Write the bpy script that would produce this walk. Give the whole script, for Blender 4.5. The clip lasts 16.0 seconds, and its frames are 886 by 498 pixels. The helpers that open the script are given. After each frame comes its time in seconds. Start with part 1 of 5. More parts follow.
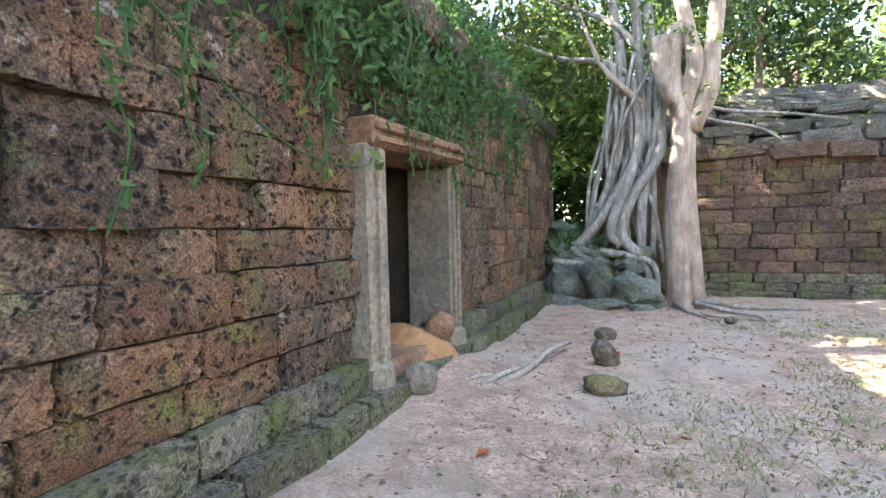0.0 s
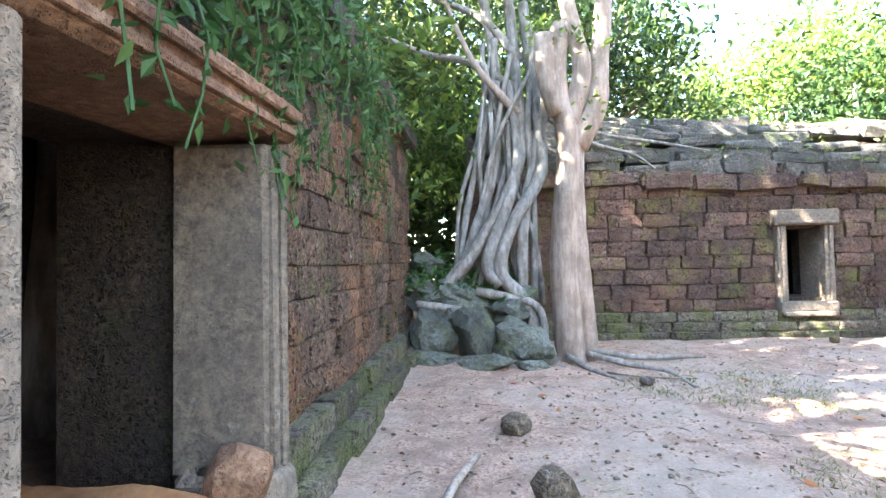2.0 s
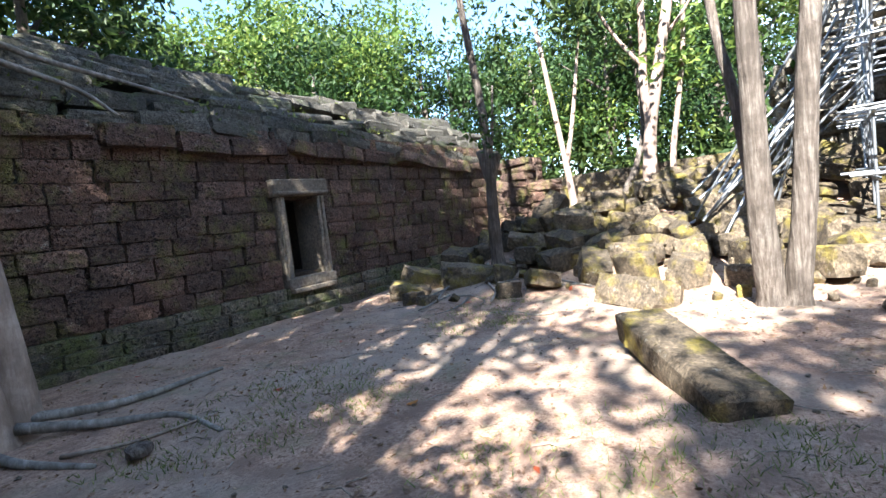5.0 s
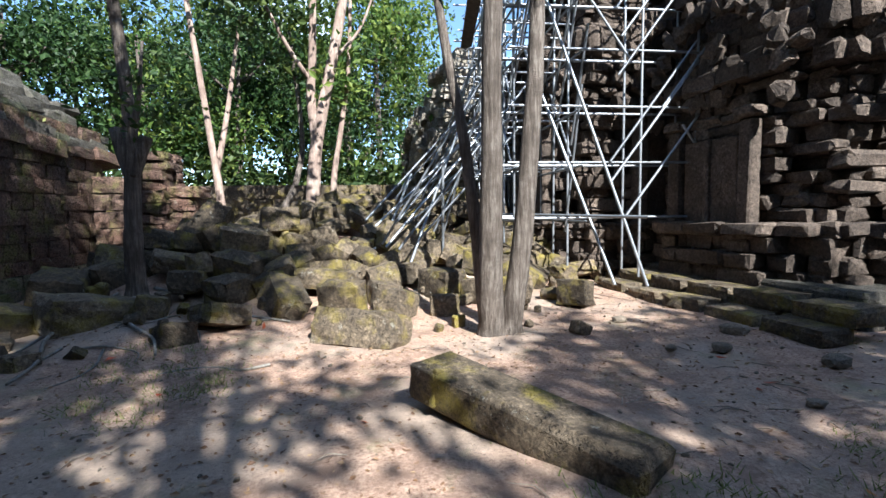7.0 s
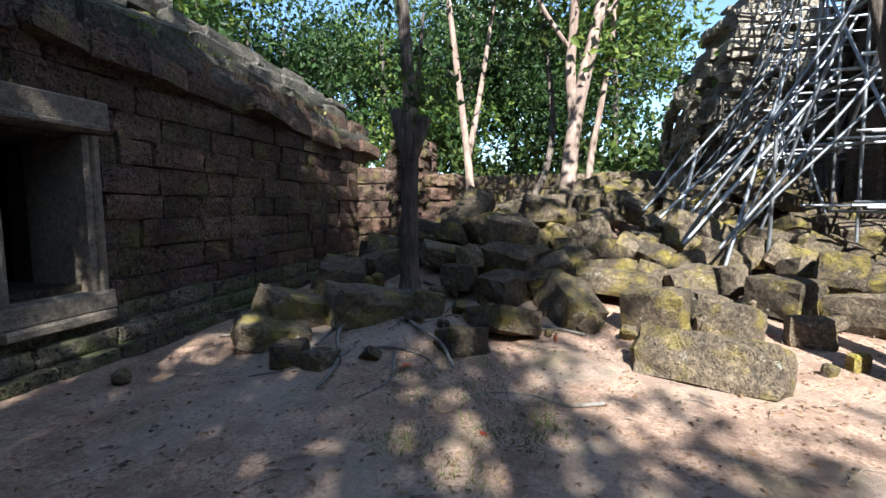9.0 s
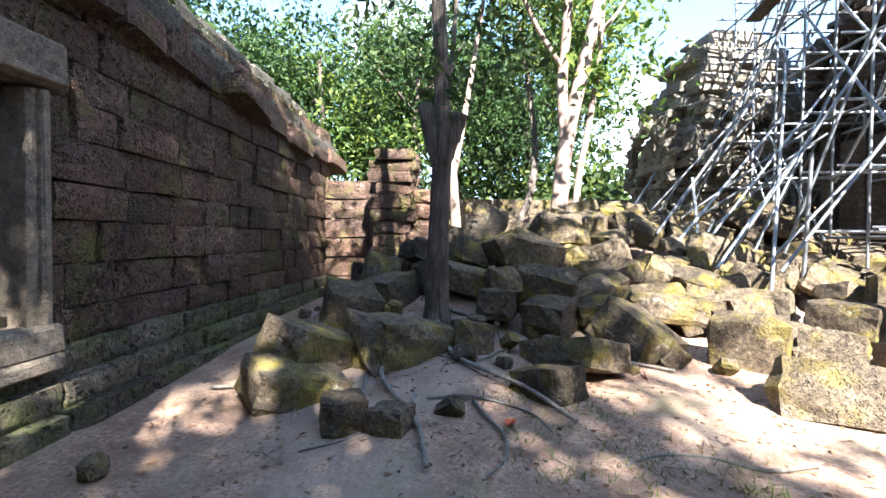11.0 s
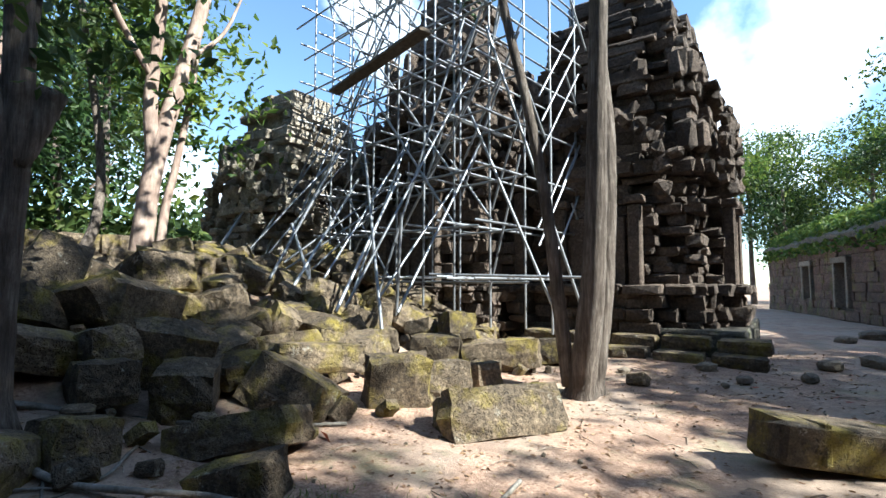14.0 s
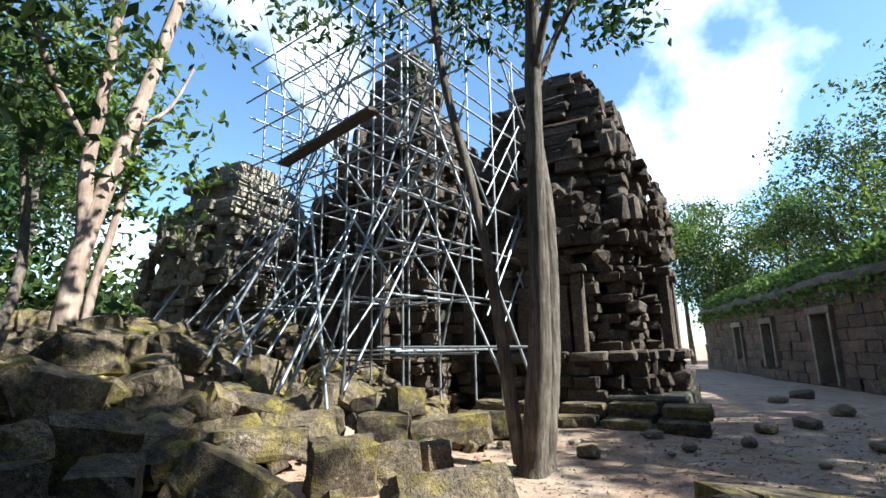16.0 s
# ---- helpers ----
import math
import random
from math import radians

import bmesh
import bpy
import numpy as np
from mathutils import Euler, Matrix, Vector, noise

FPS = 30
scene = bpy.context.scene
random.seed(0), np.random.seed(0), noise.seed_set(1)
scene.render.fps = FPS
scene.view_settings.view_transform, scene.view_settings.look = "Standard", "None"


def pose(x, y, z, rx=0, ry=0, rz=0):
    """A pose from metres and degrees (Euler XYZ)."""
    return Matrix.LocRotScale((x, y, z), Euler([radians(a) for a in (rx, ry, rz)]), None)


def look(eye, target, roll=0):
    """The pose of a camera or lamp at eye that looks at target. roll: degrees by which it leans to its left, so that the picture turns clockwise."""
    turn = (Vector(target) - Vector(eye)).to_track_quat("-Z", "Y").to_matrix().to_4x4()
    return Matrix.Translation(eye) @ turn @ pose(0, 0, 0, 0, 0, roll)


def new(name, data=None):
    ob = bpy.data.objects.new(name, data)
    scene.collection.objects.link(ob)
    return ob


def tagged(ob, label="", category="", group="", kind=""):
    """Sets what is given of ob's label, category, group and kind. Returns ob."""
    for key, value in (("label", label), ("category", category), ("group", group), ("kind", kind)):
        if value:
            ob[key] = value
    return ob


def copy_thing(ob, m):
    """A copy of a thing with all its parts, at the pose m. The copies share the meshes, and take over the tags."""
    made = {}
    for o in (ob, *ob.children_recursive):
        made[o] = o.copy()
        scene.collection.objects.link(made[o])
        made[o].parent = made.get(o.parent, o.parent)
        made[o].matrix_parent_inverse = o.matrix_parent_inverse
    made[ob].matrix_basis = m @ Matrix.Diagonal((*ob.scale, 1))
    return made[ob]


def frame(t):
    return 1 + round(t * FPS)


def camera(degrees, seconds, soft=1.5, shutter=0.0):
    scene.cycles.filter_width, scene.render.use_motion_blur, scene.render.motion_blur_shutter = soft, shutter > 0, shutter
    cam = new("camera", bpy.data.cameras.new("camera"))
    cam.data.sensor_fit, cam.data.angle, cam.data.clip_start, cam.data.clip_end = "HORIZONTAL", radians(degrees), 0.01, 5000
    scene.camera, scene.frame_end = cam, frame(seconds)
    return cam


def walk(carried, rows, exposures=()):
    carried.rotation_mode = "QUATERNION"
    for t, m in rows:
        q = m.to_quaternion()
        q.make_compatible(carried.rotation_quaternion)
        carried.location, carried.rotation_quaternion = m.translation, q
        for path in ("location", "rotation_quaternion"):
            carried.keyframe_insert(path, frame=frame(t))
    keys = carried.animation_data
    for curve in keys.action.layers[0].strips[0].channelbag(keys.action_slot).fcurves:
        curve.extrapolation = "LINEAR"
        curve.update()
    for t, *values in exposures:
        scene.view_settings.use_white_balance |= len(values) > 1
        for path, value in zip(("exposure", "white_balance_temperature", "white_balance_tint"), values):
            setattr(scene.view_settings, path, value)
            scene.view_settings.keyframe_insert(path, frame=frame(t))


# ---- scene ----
PATH = [
    (0, (2.253, -0.223, 1.475), (1.432, 1.6, 1.412), -1.3),
    (0.5, (2.051, 0.427, 1.537), (1.251, 2.259, 1.497), -1.7),
    (1, (1.787, 1.234, 1.549), (0.991, 3.068, 1.548), -0.3),
    (1.5, (1.538, 1.75, 1.529), (0.967, 3.667, 1.553), 0.9),
    (2, (1.298, 2.211, 1.54), (1.126, 4.203, 1.593), -1.1),
    (2.5, (1.185, 2.706, 1.491), (1.238, 4.704, 1.575), -2.1),
    (3, (1.153, 3.082, 1.489), (1.332, 5.071, 1.593), -3.2),
    (3.5, (1.232, 3.516, 1.441), (1.585, 5.484, 1.507), -3.6),
    (4, (1.416, 3.885, 1.385), (2.135, 5.751, 1.366), -4.2),
    (4.5, (1.779, 4.174, 1.439), (2.893, 5.833, 1.351), -5.3),
    (5, (2.127, 4.443, 1.437), (3.666, 5.714, 1.303), -6.7),
    (5.2, (2.289, 4.621, 1.472), (3.96, 5.711, 1.329), -6.3),
    (7.3, (3.203, 6.574, 1.456), (5.178, 6.293, 1.303), -0.5),
    (7.5, (3.307, 6.719, 1.418), (5.291, 6.534, 1.247), -1.1),
    (8, (3.81, 7.063, 1.366), (5.795, 7.222, 1.183), -0.9),
    (8.5, (4.102, 7.341, 1.382), (6.034, 7.825, 1.208), -1.4),
    (8.7, (4.227, 7.45, 1.4), (6.142, 8.001, 1.228), -0.7),
    (10.8, (4.973, 9.179, 1.243), (6.945, 9.502, 1.18), -0.1),
    (11, (5.115, 9.301, 1.217), (7.107, 9.478, 1.17), 0.5),
    (11.5, (5.401, 9.52, 1.227), (7.391, 9.313, 1.21), 0.5),
    (12, (5.61, 9.801, 1.229), (7.485, 9.105, 1.25), 1.7),
    (12.5, (5.772, 9.935, 1.212), (7.503, 8.933, 1.241), 2.4),
    (13, (5.987, 9.976, 1.204), (7.567, 8.752, 1.266), 2.7),
    (13.5, (6.092, 10.026, 1.214), (7.557, 8.669, 1.317), 2.2),
    (14, (6.107, 10.123, 1.229), (7.474, 8.67, 1.375), 0.3),
    (14.5, (6.095, 10.175, 1.232), (7.427, 8.693, 1.399), 0.0),
    (15, (6.059, 10.181, 1.235), (7.321, 8.642, 1.427), 0.8),
    (15.5, (6.053, 10.173, 1.257), (7.261, 8.6, 1.519), -0.5),
    (16, (6.057, 10.14, 1.33), (7.241, 8.581, 1.74), -1.2),
]
EXPOSURES = [(0, 4.65, 7000, 10), (2.0, 5.0, 6600, 10), (3.5, 4.7, 6200, 10), (4.5, 3.75, 6000, 9), (5.2, 2.5, 5900, 7), (7.3, 1.75, 5700, 6), (8.7, 1.75, 5800, 6), (10.8, 3.0, 6100, 9), (12.0, 2.5, 5900, 7), (14.0, 1.9, 5900, 2), (16, 1.7, 5900, 0)]
cam = camera(85.0, 16.0)
walk(cam, [(t, look(eye, target, roll)) for t, eye, target, roll in PATH], EXPOSURES)


# ---- world, sun ----
SUN_TO = Vector((-0.70, -0.26, 0.70)).normalized()
world = bpy.data.worlds.new("sky")
scene.world = world
world.use_nodes = True
wn, wl = world.node_tree.nodes, world.node_tree.links
sky = wn.new("ShaderNodeTexSky")
sky.sky_type = "NISHITA"
sky.sun_disc = False
sky.sun_elevation = math.asin(SUN_TO.z)
sky.sun_rotation = math.atan2(SUN_TO.x, SUN_TO.y)
sky.dust_density = 0.25
sky.ozone_density = 2.4
# thin clouds, mixed into the sky by direction
wtc = wn.new("ShaderNodeTexCoord")
wno = wn.new("ShaderNodeTexNoise")
wno.inputs["Scale"].default_value = 2.6
wno.inputs["Detail"].default_value = 7
wra = wn.new("ShaderNodeValToRGB")
wra.color_ramp.elements[0].position, wra.color_ramp.elements[1].position = 0.56, 0.76
wmx = wn.new("ShaderNodeMix")
wmx.data_type = "RGBA"
wmx.inputs["B"].default_value = (13, 13.2, 13.6, 1)
wl.new(wtc.outputs["Generated"], wno.inputs["Vector"])
wl.new(wno.outputs["Fac"], wra.inputs["Fac"])
wl.new(wra.outputs["Color"], wmx.inputs["Factor"])
wl.new(sky.outputs["Color"], wmx.inputs["A"])
wl.new(wmx.outputs["Result"], wn["Background"].inputs["Color"])
wn["Background"].inputs["Strength"].default_value = 0.09
sun = new("sun", bpy.data.lights.new("sun", "SUN"))
sun.data.energy, sun.data.angle, sun.data.color = 5.0, radians(0.55), (1, 0.95, 0.87)
sun.matrix_world = look(SUN_TO * 60, (0, 0, 0))


# ---- materials ----
def shader(name, rough=0.9):
    m = bpy.data.materials.new(name)
    m.use_nodes = True
    nt = m.node_tree
    b = nt.nodes["Principled BSDF"]
    b.inputs["Roughness"].default_value = rough
    b.inputs["Specular IOR Level"].default_value = 0.25
    return m, nt, b


def noise_node(nt, pos, scale, detail=6, rough=0.6):
    n = nt.nodes.new("ShaderNodeTexNoise")
    n.inputs["Scale"].default_value = scale
    n.inputs["Detail"].default_value = detail
    n.inputs["Roughness"].default_value = rough
    nt.links.new(pos, n.inputs["Vector"])
    return n.outputs["Fac"]


def ramp(nt, fac, *stops):
    r = nt.nodes.new("ShaderNodeValToRGB")
    els = r.color_ramp.elements
    while len(els) < len(stops):
        els.new(0.5)
    for e, (p, c) in zip(els, stops):
        e.position = p
        e.color = (*c, 1) if len(c) == 3 else c
    nt.links.new(fac, r.inputs["Fac"])
    return r.outputs["Color"]


def mixed(nt, fac, a, b, mode="MIX"):
    n = nt.nodes.new("ShaderNodeMix")
    n.data_type, n.blend_type = "RGBA", mode
    for key, v in (("Factor", fac), ("A", a), ("B", b)):
        if isinstance(v, (int, float)):
            n.inputs[key].default_value = v
        elif isinstance(v, tuple):
            n.inputs[key].default_value = (*v, 1)
        else:
            nt.links.new(v, n.inputs[key])
    return n.outputs["Result"]


def grey(v):
    return (v, v, v)


def bumped(nt, b, height, strength, distance):
    n = nt.nodes.new("ShaderNodeBump")
    n.inputs["Strength"].default_value = strength
    n.inputs["Distance"].default_value = distance
    nt.links.new(height, n.inputs["Height"])
    nt.links.new(n.outputs["Normal"], b.inputs["Normal"])


def stone(name, dark, mid, light, lichen, moss, moss_at=0.62, pit=26.0, pits=0.5, spread=0.5, lich_at=0.6, island=False, rust=None):
    """Weathered stone: broad colour, lichen and moss patches, pitted relief, each piece a little different."""
    m, nt, b = shader(name)
    geo = nt.nodes.new("ShaderNodeNewGeometry")
    pos = geo.outputs["Position"]
    if island:
        rnd = geo.outputs["Random Per Island"]
    else:
        rnd = nt.nodes.new("ShaderNodeObjectInfo").outputs["Random"]
    fine = noise_node(nt, pos, 19, 9, 0.72)
    c = ramp(nt, fine, (0.30, dark), (0.50, mid), (0.68, light))
    broad = noise_node(nt, pos, 1.7, 4)
    c = mixed(nt, ramp(nt, broad, (0.38, grey(0)), (0.62, grey(1))), c, mixed(nt, 0.55, c, dark))
    if rust:
        ru = noise_node(nt, pos, 0.9, 6, 0.65)
        c = mixed(nt, ramp(nt, ru, (0.46, grey(0)), (0.62, grey(0.75))), c, mixed(nt, 0.5, c, rust))
    tone = ramp(nt, rnd, (0.0, grey(1 - spread)), (1.0, grey(1 + spread * 0.8)))
    c = mixed(nt, 1.0, c, tone, "MULTIPLY")
    li = noise_node(nt, pos, 6.5, 10, 0.75)
    c = mixed(nt, ramp(nt, li, (lich_at - 0.01, grey(0)), (lich_at + 0.08, grey(0.8))), c, lichen)
    mo = noise_node(nt, pos, 2.3, 8, 0.68)
    c = mixed(nt, ramp(nt, mo, (moss_at - 0.05, grey(0)), (moss_at + 0.17, grey(0.85))), c, moss)
    vor = nt.nodes.new("ShaderNodeTexVoronoi")
    vor.inputs["Scale"].default_value = pit
    vor.inputs["Randomness"].default_value = 1.0
    wob = nt.nodes.new("ShaderNodeTexNoise")
    wob.inputs["Scale"].default_value = 11
    wob.inputs["Detail"].default_value = 4
    nt.links.new(pos, wob.inputs["Vector"])
    warp = nt.nodes.new("ShaderNodeVectorMath")
    warp.operation = "MULTIPLY_ADD"
    warp.inputs[1].default_value = (0.16, 0.16, 0.16)
    nt.links.new(wob.outputs["Color"], warp.inputs[0])
    nt.links.new(pos, warp.inputs[2])
    nt.links.new(warp.outputs[0], vor.inputs["Vector"])
    sizes = noise_node(nt, pos, 5.0, 5, 0.7)
    hole = ramp(nt, mixed(nt, 0.45, vor.outputs["Distance"], sizes), (0.30, grey(0)), (0.46, grey(1)))
    c = mixed(nt, pits, c, mixed(nt, hole, tuple(v * 0.25 for v in dark), c))
    grit = noise_node(nt, pos, 75, 4, 0.7)
    c = mixed(nt, 1.0, c, ramp(nt, grit, (0.34, grey(1 - 0.72 * pits)), (0.64, grey(1 + 0.95 * pits))), "MULTIPLY")
    nt.links.new(c, b.inputs["Base Color"])
    hgt = mixed(nt, 0.5, fine, hole)
    bumped(nt, b, mixed(nt, 0.25, hgt, grit), 1.0, 0.08 * pits + 0.015)
    return m


def plain(name, a, b_, scale=8.0, rough=0.8, bump=0.01, metal=0.0, spread=0.3):
    m, nt, b = shader(name, rough)
    b.inputs["Metallic"].default_value = metal
    pos = nt.nodes.new("ShaderNodeNewGeometry").outputs["Position"]
    n = noise_node(nt, pos, scale, 8, 0.65)
    c = ramp(nt, n, (0.32, a), (0.68, b_))
    rnd = nt.nodes.new("ShaderNodeObjectInfo").outputs["Random"]
    c = mixed(nt, 1.0, c, ramp(nt, rnd, (0, grey(1 - spread)), (1, grey(1 + spread * 0.6))), "MULTIPLY")
    nt.links.new(c, b.inputs["Base Color"])
    if bump:
        bumped(nt, b, n, 0.7, bump)
    return m


def leafy(name, a, b_, c_, through_=0.35):
    """Leaves: colour by leaf, with light passing through."""
    m, nt, b = shader(name, 0.5)
    rnd = nt.nodes.new("ShaderNodeNewGeometry").outputs["Random Per Island"]
    c = ramp(nt, rnd, (0.0, a), (0.55, b_), (1.0, c_))
    nt.links.new(c, b.inputs["Base Color"])
    t = nt.nodes.new("ShaderNodeBsdfTranslucent")
    nt.links.new(c, t.inputs["Color"])
    mx = nt.nodes.new("ShaderNodeMixShader")
    mx.inputs[0].default_value = through_
    nt.links.new(b.outputs[0], mx.inputs[1])
    nt.links.new(t.outputs[0], mx.inputs[2])
    nt.links.new(mx.outputs[0], nt.nodes["Material Output"].inputs[0])
    return m


def bark(name, a, b_, c_, stretch=0.12, scale=14.0, depth=0.03):
    m, nt, b = shader(name, 0.85)
    tc = nt.nodes.new("ShaderNodeNewGeometry").outputs["Position"]
    mp = nt.nodes.new("ShaderNodeMapping")
    mp.inputs["Scale"].default_value = (1, 1, stretch)
    nt.links.new(tc, mp.inputs["Vector"])
    n = noise_node(nt, mp.outputs["Vector"], scale, 8, 0.7)
    n2 = noise_node(nt, tc, 3.0, 6, 0.7)
    c = ramp(nt, n, (0.34, a), (0.52, b_), (0.7, c_))
    c = mixed(nt, ramp(nt, n2, (0.45, grey(0)), (0.6, grey(0.6))), c, a)
    nt.links.new(c, b.inputs["Base Color"])
    bumped(nt, b, n, 0.9, depth)
    return m


LATERITE = stone("laterite_west", (0.038, 0.029, 0.024), (0.135, 0.088, 0.060), (0.30, 0.185, 0.11), (0.40, 0.38, 0.32), (0.12, 0.15, 0.035), 0.585, 17, 0.95, 0.26, 0.61, False, (0.36, 0.15, 0.06))
LATERITE_MOSS = stone("laterite_mossy_footing", (0.045, 0.04, 0.034), (0.14, 0.115, 0.085), (0.28, 0.22, 0.155), (0.36, 0.36, 0.31), (0.095, 0.11, 0.028), 0.48, 18, 0.7, 0.4, 0.62)
LATERITE_B = stone("laterite_north", (0.045, 0.031, 0.026), (0.125, 0.078, 0.060), (0.22, 0.145, 0.105), (0.29, 0.265, 0.21), (0.13, 0.13, 0.03), 0.55, 24, 0.7, 0.28, 0.605, False, (0.19, 0.095, 0.062))
# near-black core colour, which also deepens the shade behind the openings
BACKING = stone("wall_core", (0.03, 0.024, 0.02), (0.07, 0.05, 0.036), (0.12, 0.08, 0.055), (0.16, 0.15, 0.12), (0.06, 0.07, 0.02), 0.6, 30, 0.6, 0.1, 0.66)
SANDSTONE = stone("sandstone_frame", (0.10, 0.085, 0.07), (0.24, 0.19, 0.14), (0.36, 0.29, 0.21), (0.50, 0.49, 0.45), (0.14, 0.14, 0.04), 0.72, 60, 0.12, 0.2, 0.63)
RED_SAND = stone("red_sandstone", (0.11, 0.06, 0.04), (0.26, 0.145, 0.085), (0.38, 0.24, 0.155), (0.40, 0.36, 0.28), (0.13, 0.14, 0.04), 0.70, 60, 0.12, 0.2, 0.66)
RUBBLE = stone("mossy_sandstone", (0.036, 0.029, 0.022), (0.13, 0.098, 0.066), (0.27, 0.205, 0.135), (0.44, 0.42, 0.35), (0.28, 0.22, 0.032), 0.55, 42, 0.28, 0.5, 0.615)
TREE_ROCK = stone("grey_green_rock", (0.05, 0.055, 0.045), (0.13, 0.135, 0.11), (0.22, 0.23, 0.19), (0.36, 0.38, 0.35), (0.12, 0.14, 0.04), 0.56, 40, 0.3, 0.3, 0.62)
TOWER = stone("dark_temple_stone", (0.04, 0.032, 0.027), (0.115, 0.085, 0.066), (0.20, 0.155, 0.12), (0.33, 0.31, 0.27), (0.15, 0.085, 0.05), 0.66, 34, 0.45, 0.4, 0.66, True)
# paler copy of the tower stone, with the ruin's sunlight put into the colour
RUIN = stone("sunlit_temple_stone", (0.10, 0.085, 0.068), (0.31, 0.265, 0.21), (0.46, 0.41, 0.33), (0.5, 0.48, 0.42), (0.2, 0.18, 0.07), 0.68, 34, 0.4, 0.4, 0.6, True)
ROOFS = stone("roof_stone", (0.045, 0.042, 0.036), (0.12, 0.105, 0.085), (0.2, 0.18, 0.15), (0.34, 0.33, 0.29), (0.10, 0.12, 0.035), 0.58, 30, 0.5, 0.4, 0.62)
SMOOTH_BARK = bark("smooth_pale_bark", (0.17, 0.125, 0.095), (0.33, 0.255, 0.20), (0.45, 0.37, 0.31), 0.2, 9, 0.02)
ROOT_BARK = bark("grey_root_bark", (0.13, 0.115, 0.095), (0.27, 0.245, 0.21), (0.42, 0.39, 0.35), 0.3, 12, 0.03)
DARK_BARK = bark("fissured_bark", (0.055, 0.042, 0.033), (0.15, 0.12, 0.098), (0.27, 0.235, 0.20), 0.10, 26, 0.05)
PALE_BARK = bark("pale_trunk_bark", (0.18, 0.125, 0.10), (0.34, 0.25, 0.20), (0.48, 0.39, 0.33), 0.2, 8, 0.02)
DEAD_WOOD = bark("dry_wood", (0.16, 0.12, 0.09), (0.32, 0.26, 0.20), (0.44, 0.38, 0.31), 0.5, 20, 0.01)
LEAF = leafy("tree_leaves", (0.028, 0.05, 0.016), (0.052, 0.085, 0.024), (0.115, 0.145, 0.035), 0.4)
LEAF_LIGHT = leafy("sunny_leaves", (0.05, 0.095, 0.022), (0.10, 0.16, 0.032), (0.21, 0.25, 0.05), 0.45)
LEAF_DARK = leafy("dark_leaves", (0.015, 0.034, 0.010), (0.028, 0.058, 0.015), (0.05, 0.085, 0.02), 0.3)
IVY = leafy("ivy_leaves", (0.028, 0.07, 0.02), (0.05, 0.11, 0.03), (0.10, 0.17, 0.05), 0.35)
GRASS = leafy("grass_blades", (0.09, 0.11, 0.03), (0.16, 0.19, 0.05), (0.28, 0.28, 0.10), 0.3)
LITTER = leafy("dry_leaves", (0.11, 0.06, 0.035), (0.22, 0.125, 0.07), (0.38, 0.26, 0.15), 0.15)
RED_LEAF = leafy("red_leaves", (0.28, 0.03, 0.02), (0.34, 0.08, 0.03), (0.42, 0.18, 0.04), 0.2)
STEEL = plain("galvanised_steel", (0.22, 0.23, 0.245), (0.38, 0.39, 0.41), 12, 0.45, 0.0, 0.6, 0.35)
PLANK = plain("old_plank", (0.05, 0.04, 0.03), (0.13, 0.10, 0.075), 10, 0.85, 0.01)
EARTH = plain("orange_earth", (0.26, 0.12, 0.05), (0.42, 0.22, 0.10), 9, 0.95, 0.03)


def ground_material():
    m, nt, b = shader("red_dirt", 0.95)
    pos = nt.nodes.new("ShaderNodeNewGeometry").outputs["Position"]
    fine = noise_node(nt, pos, 34, 10, 0.75)
    mid = noise_node(nt, pos, 3.2, 8, 0.7)
    broad = noise_node(nt, pos, 0.55, 5, 0.6)
    c = ramp(nt, fine, (0.34, (0.11, 0.066, 0.048)), (0.48, (0.36, 0.232, 0.162)), (0.66, (0.56, 0.40, 0.30)))
    c = mixed(nt, ramp(nt, mid, (0.42, grey(0)), (0.62, grey(0.9))), c, (0.21, 0.135, 0.098))
    c = mixed(nt, ramp(nt, broad, (0.47, grey(0)), (0.60, grey(0.5))), c, (0.36, 0.30, 0.24))
    gr = noise_node(nt, pos, 1.3, 9, 0.75)
    c = mixed(nt, ramp(nt, gr, (0.54, grey(0)), (0.66, grey(0.5))), c, (0.19, 0.19, 0.10))
    sp = nt.nodes.new("ShaderNodeTexVoronoi")
    sp.inputs["Scale"].default_value = 21
    nt.links.new(pos, sp.inputs["Vector"])
    c = mixed(nt, ramp(nt, sp.outputs["Distance"], (0.10, grey(0.55)), (0.16, grey(0))), c, (0.12, 0.075, 0.05))
    nt.links.new(c, b.inputs["Base Color"])
    bumped(nt, b, mixed(nt, 0.5, fine, mid), 0.8, 0.04)
    return m


GROUND = ground_material()


# ---- mesh tools ----
def mesh_object(name, verts, faces, material, parent=None, label="", smooth=False, m=None):
    me = bpy.data.meshes.new(name)
    me.from_pydata([tuple(v) for v in verts], [], [tuple(f) for f in faces])
    if smooth:
        me.polygons.foreach_set("use_smooth", [True] * len(me.polygons))
    me.materials.append(material)
    me.update()
    ob = new(name, me)
    if m is not None:
        ob.matrix_basis = m
    if parent is not None:
        ob.parent = parent
    if label:
        ob["label"] = label
    return ob


def part(name, bm, material, parent, label="", smooth=False):
    me = bpy.data.meshes.new(name)
    bm.to_mesh(me)
    bm.free()
    if smooth:
        me.polygons.foreach_set("use_smooth", [True] * len(me.polygons))
    me.materials.append(material)
    ob = new(name, me)
    ob.parent = parent
    if label:
        ob["label"] = label
    return ob


def bevel_cube():
    bm = bmesh.new()
    bmesh.ops.create_cube(bm, size=2)
    bmesh.ops.bevel(bm, geom=bm.edges[:], offset=0.2, segments=1, affect="EDGES", profile=0.5)
    bm.verts.index_update()
    v = np.array([tuple(x.co) for x in bm.verts])
    f = [[x.index for x in y.verts] for y in bm.faces]
    bm.free()
    return v, f


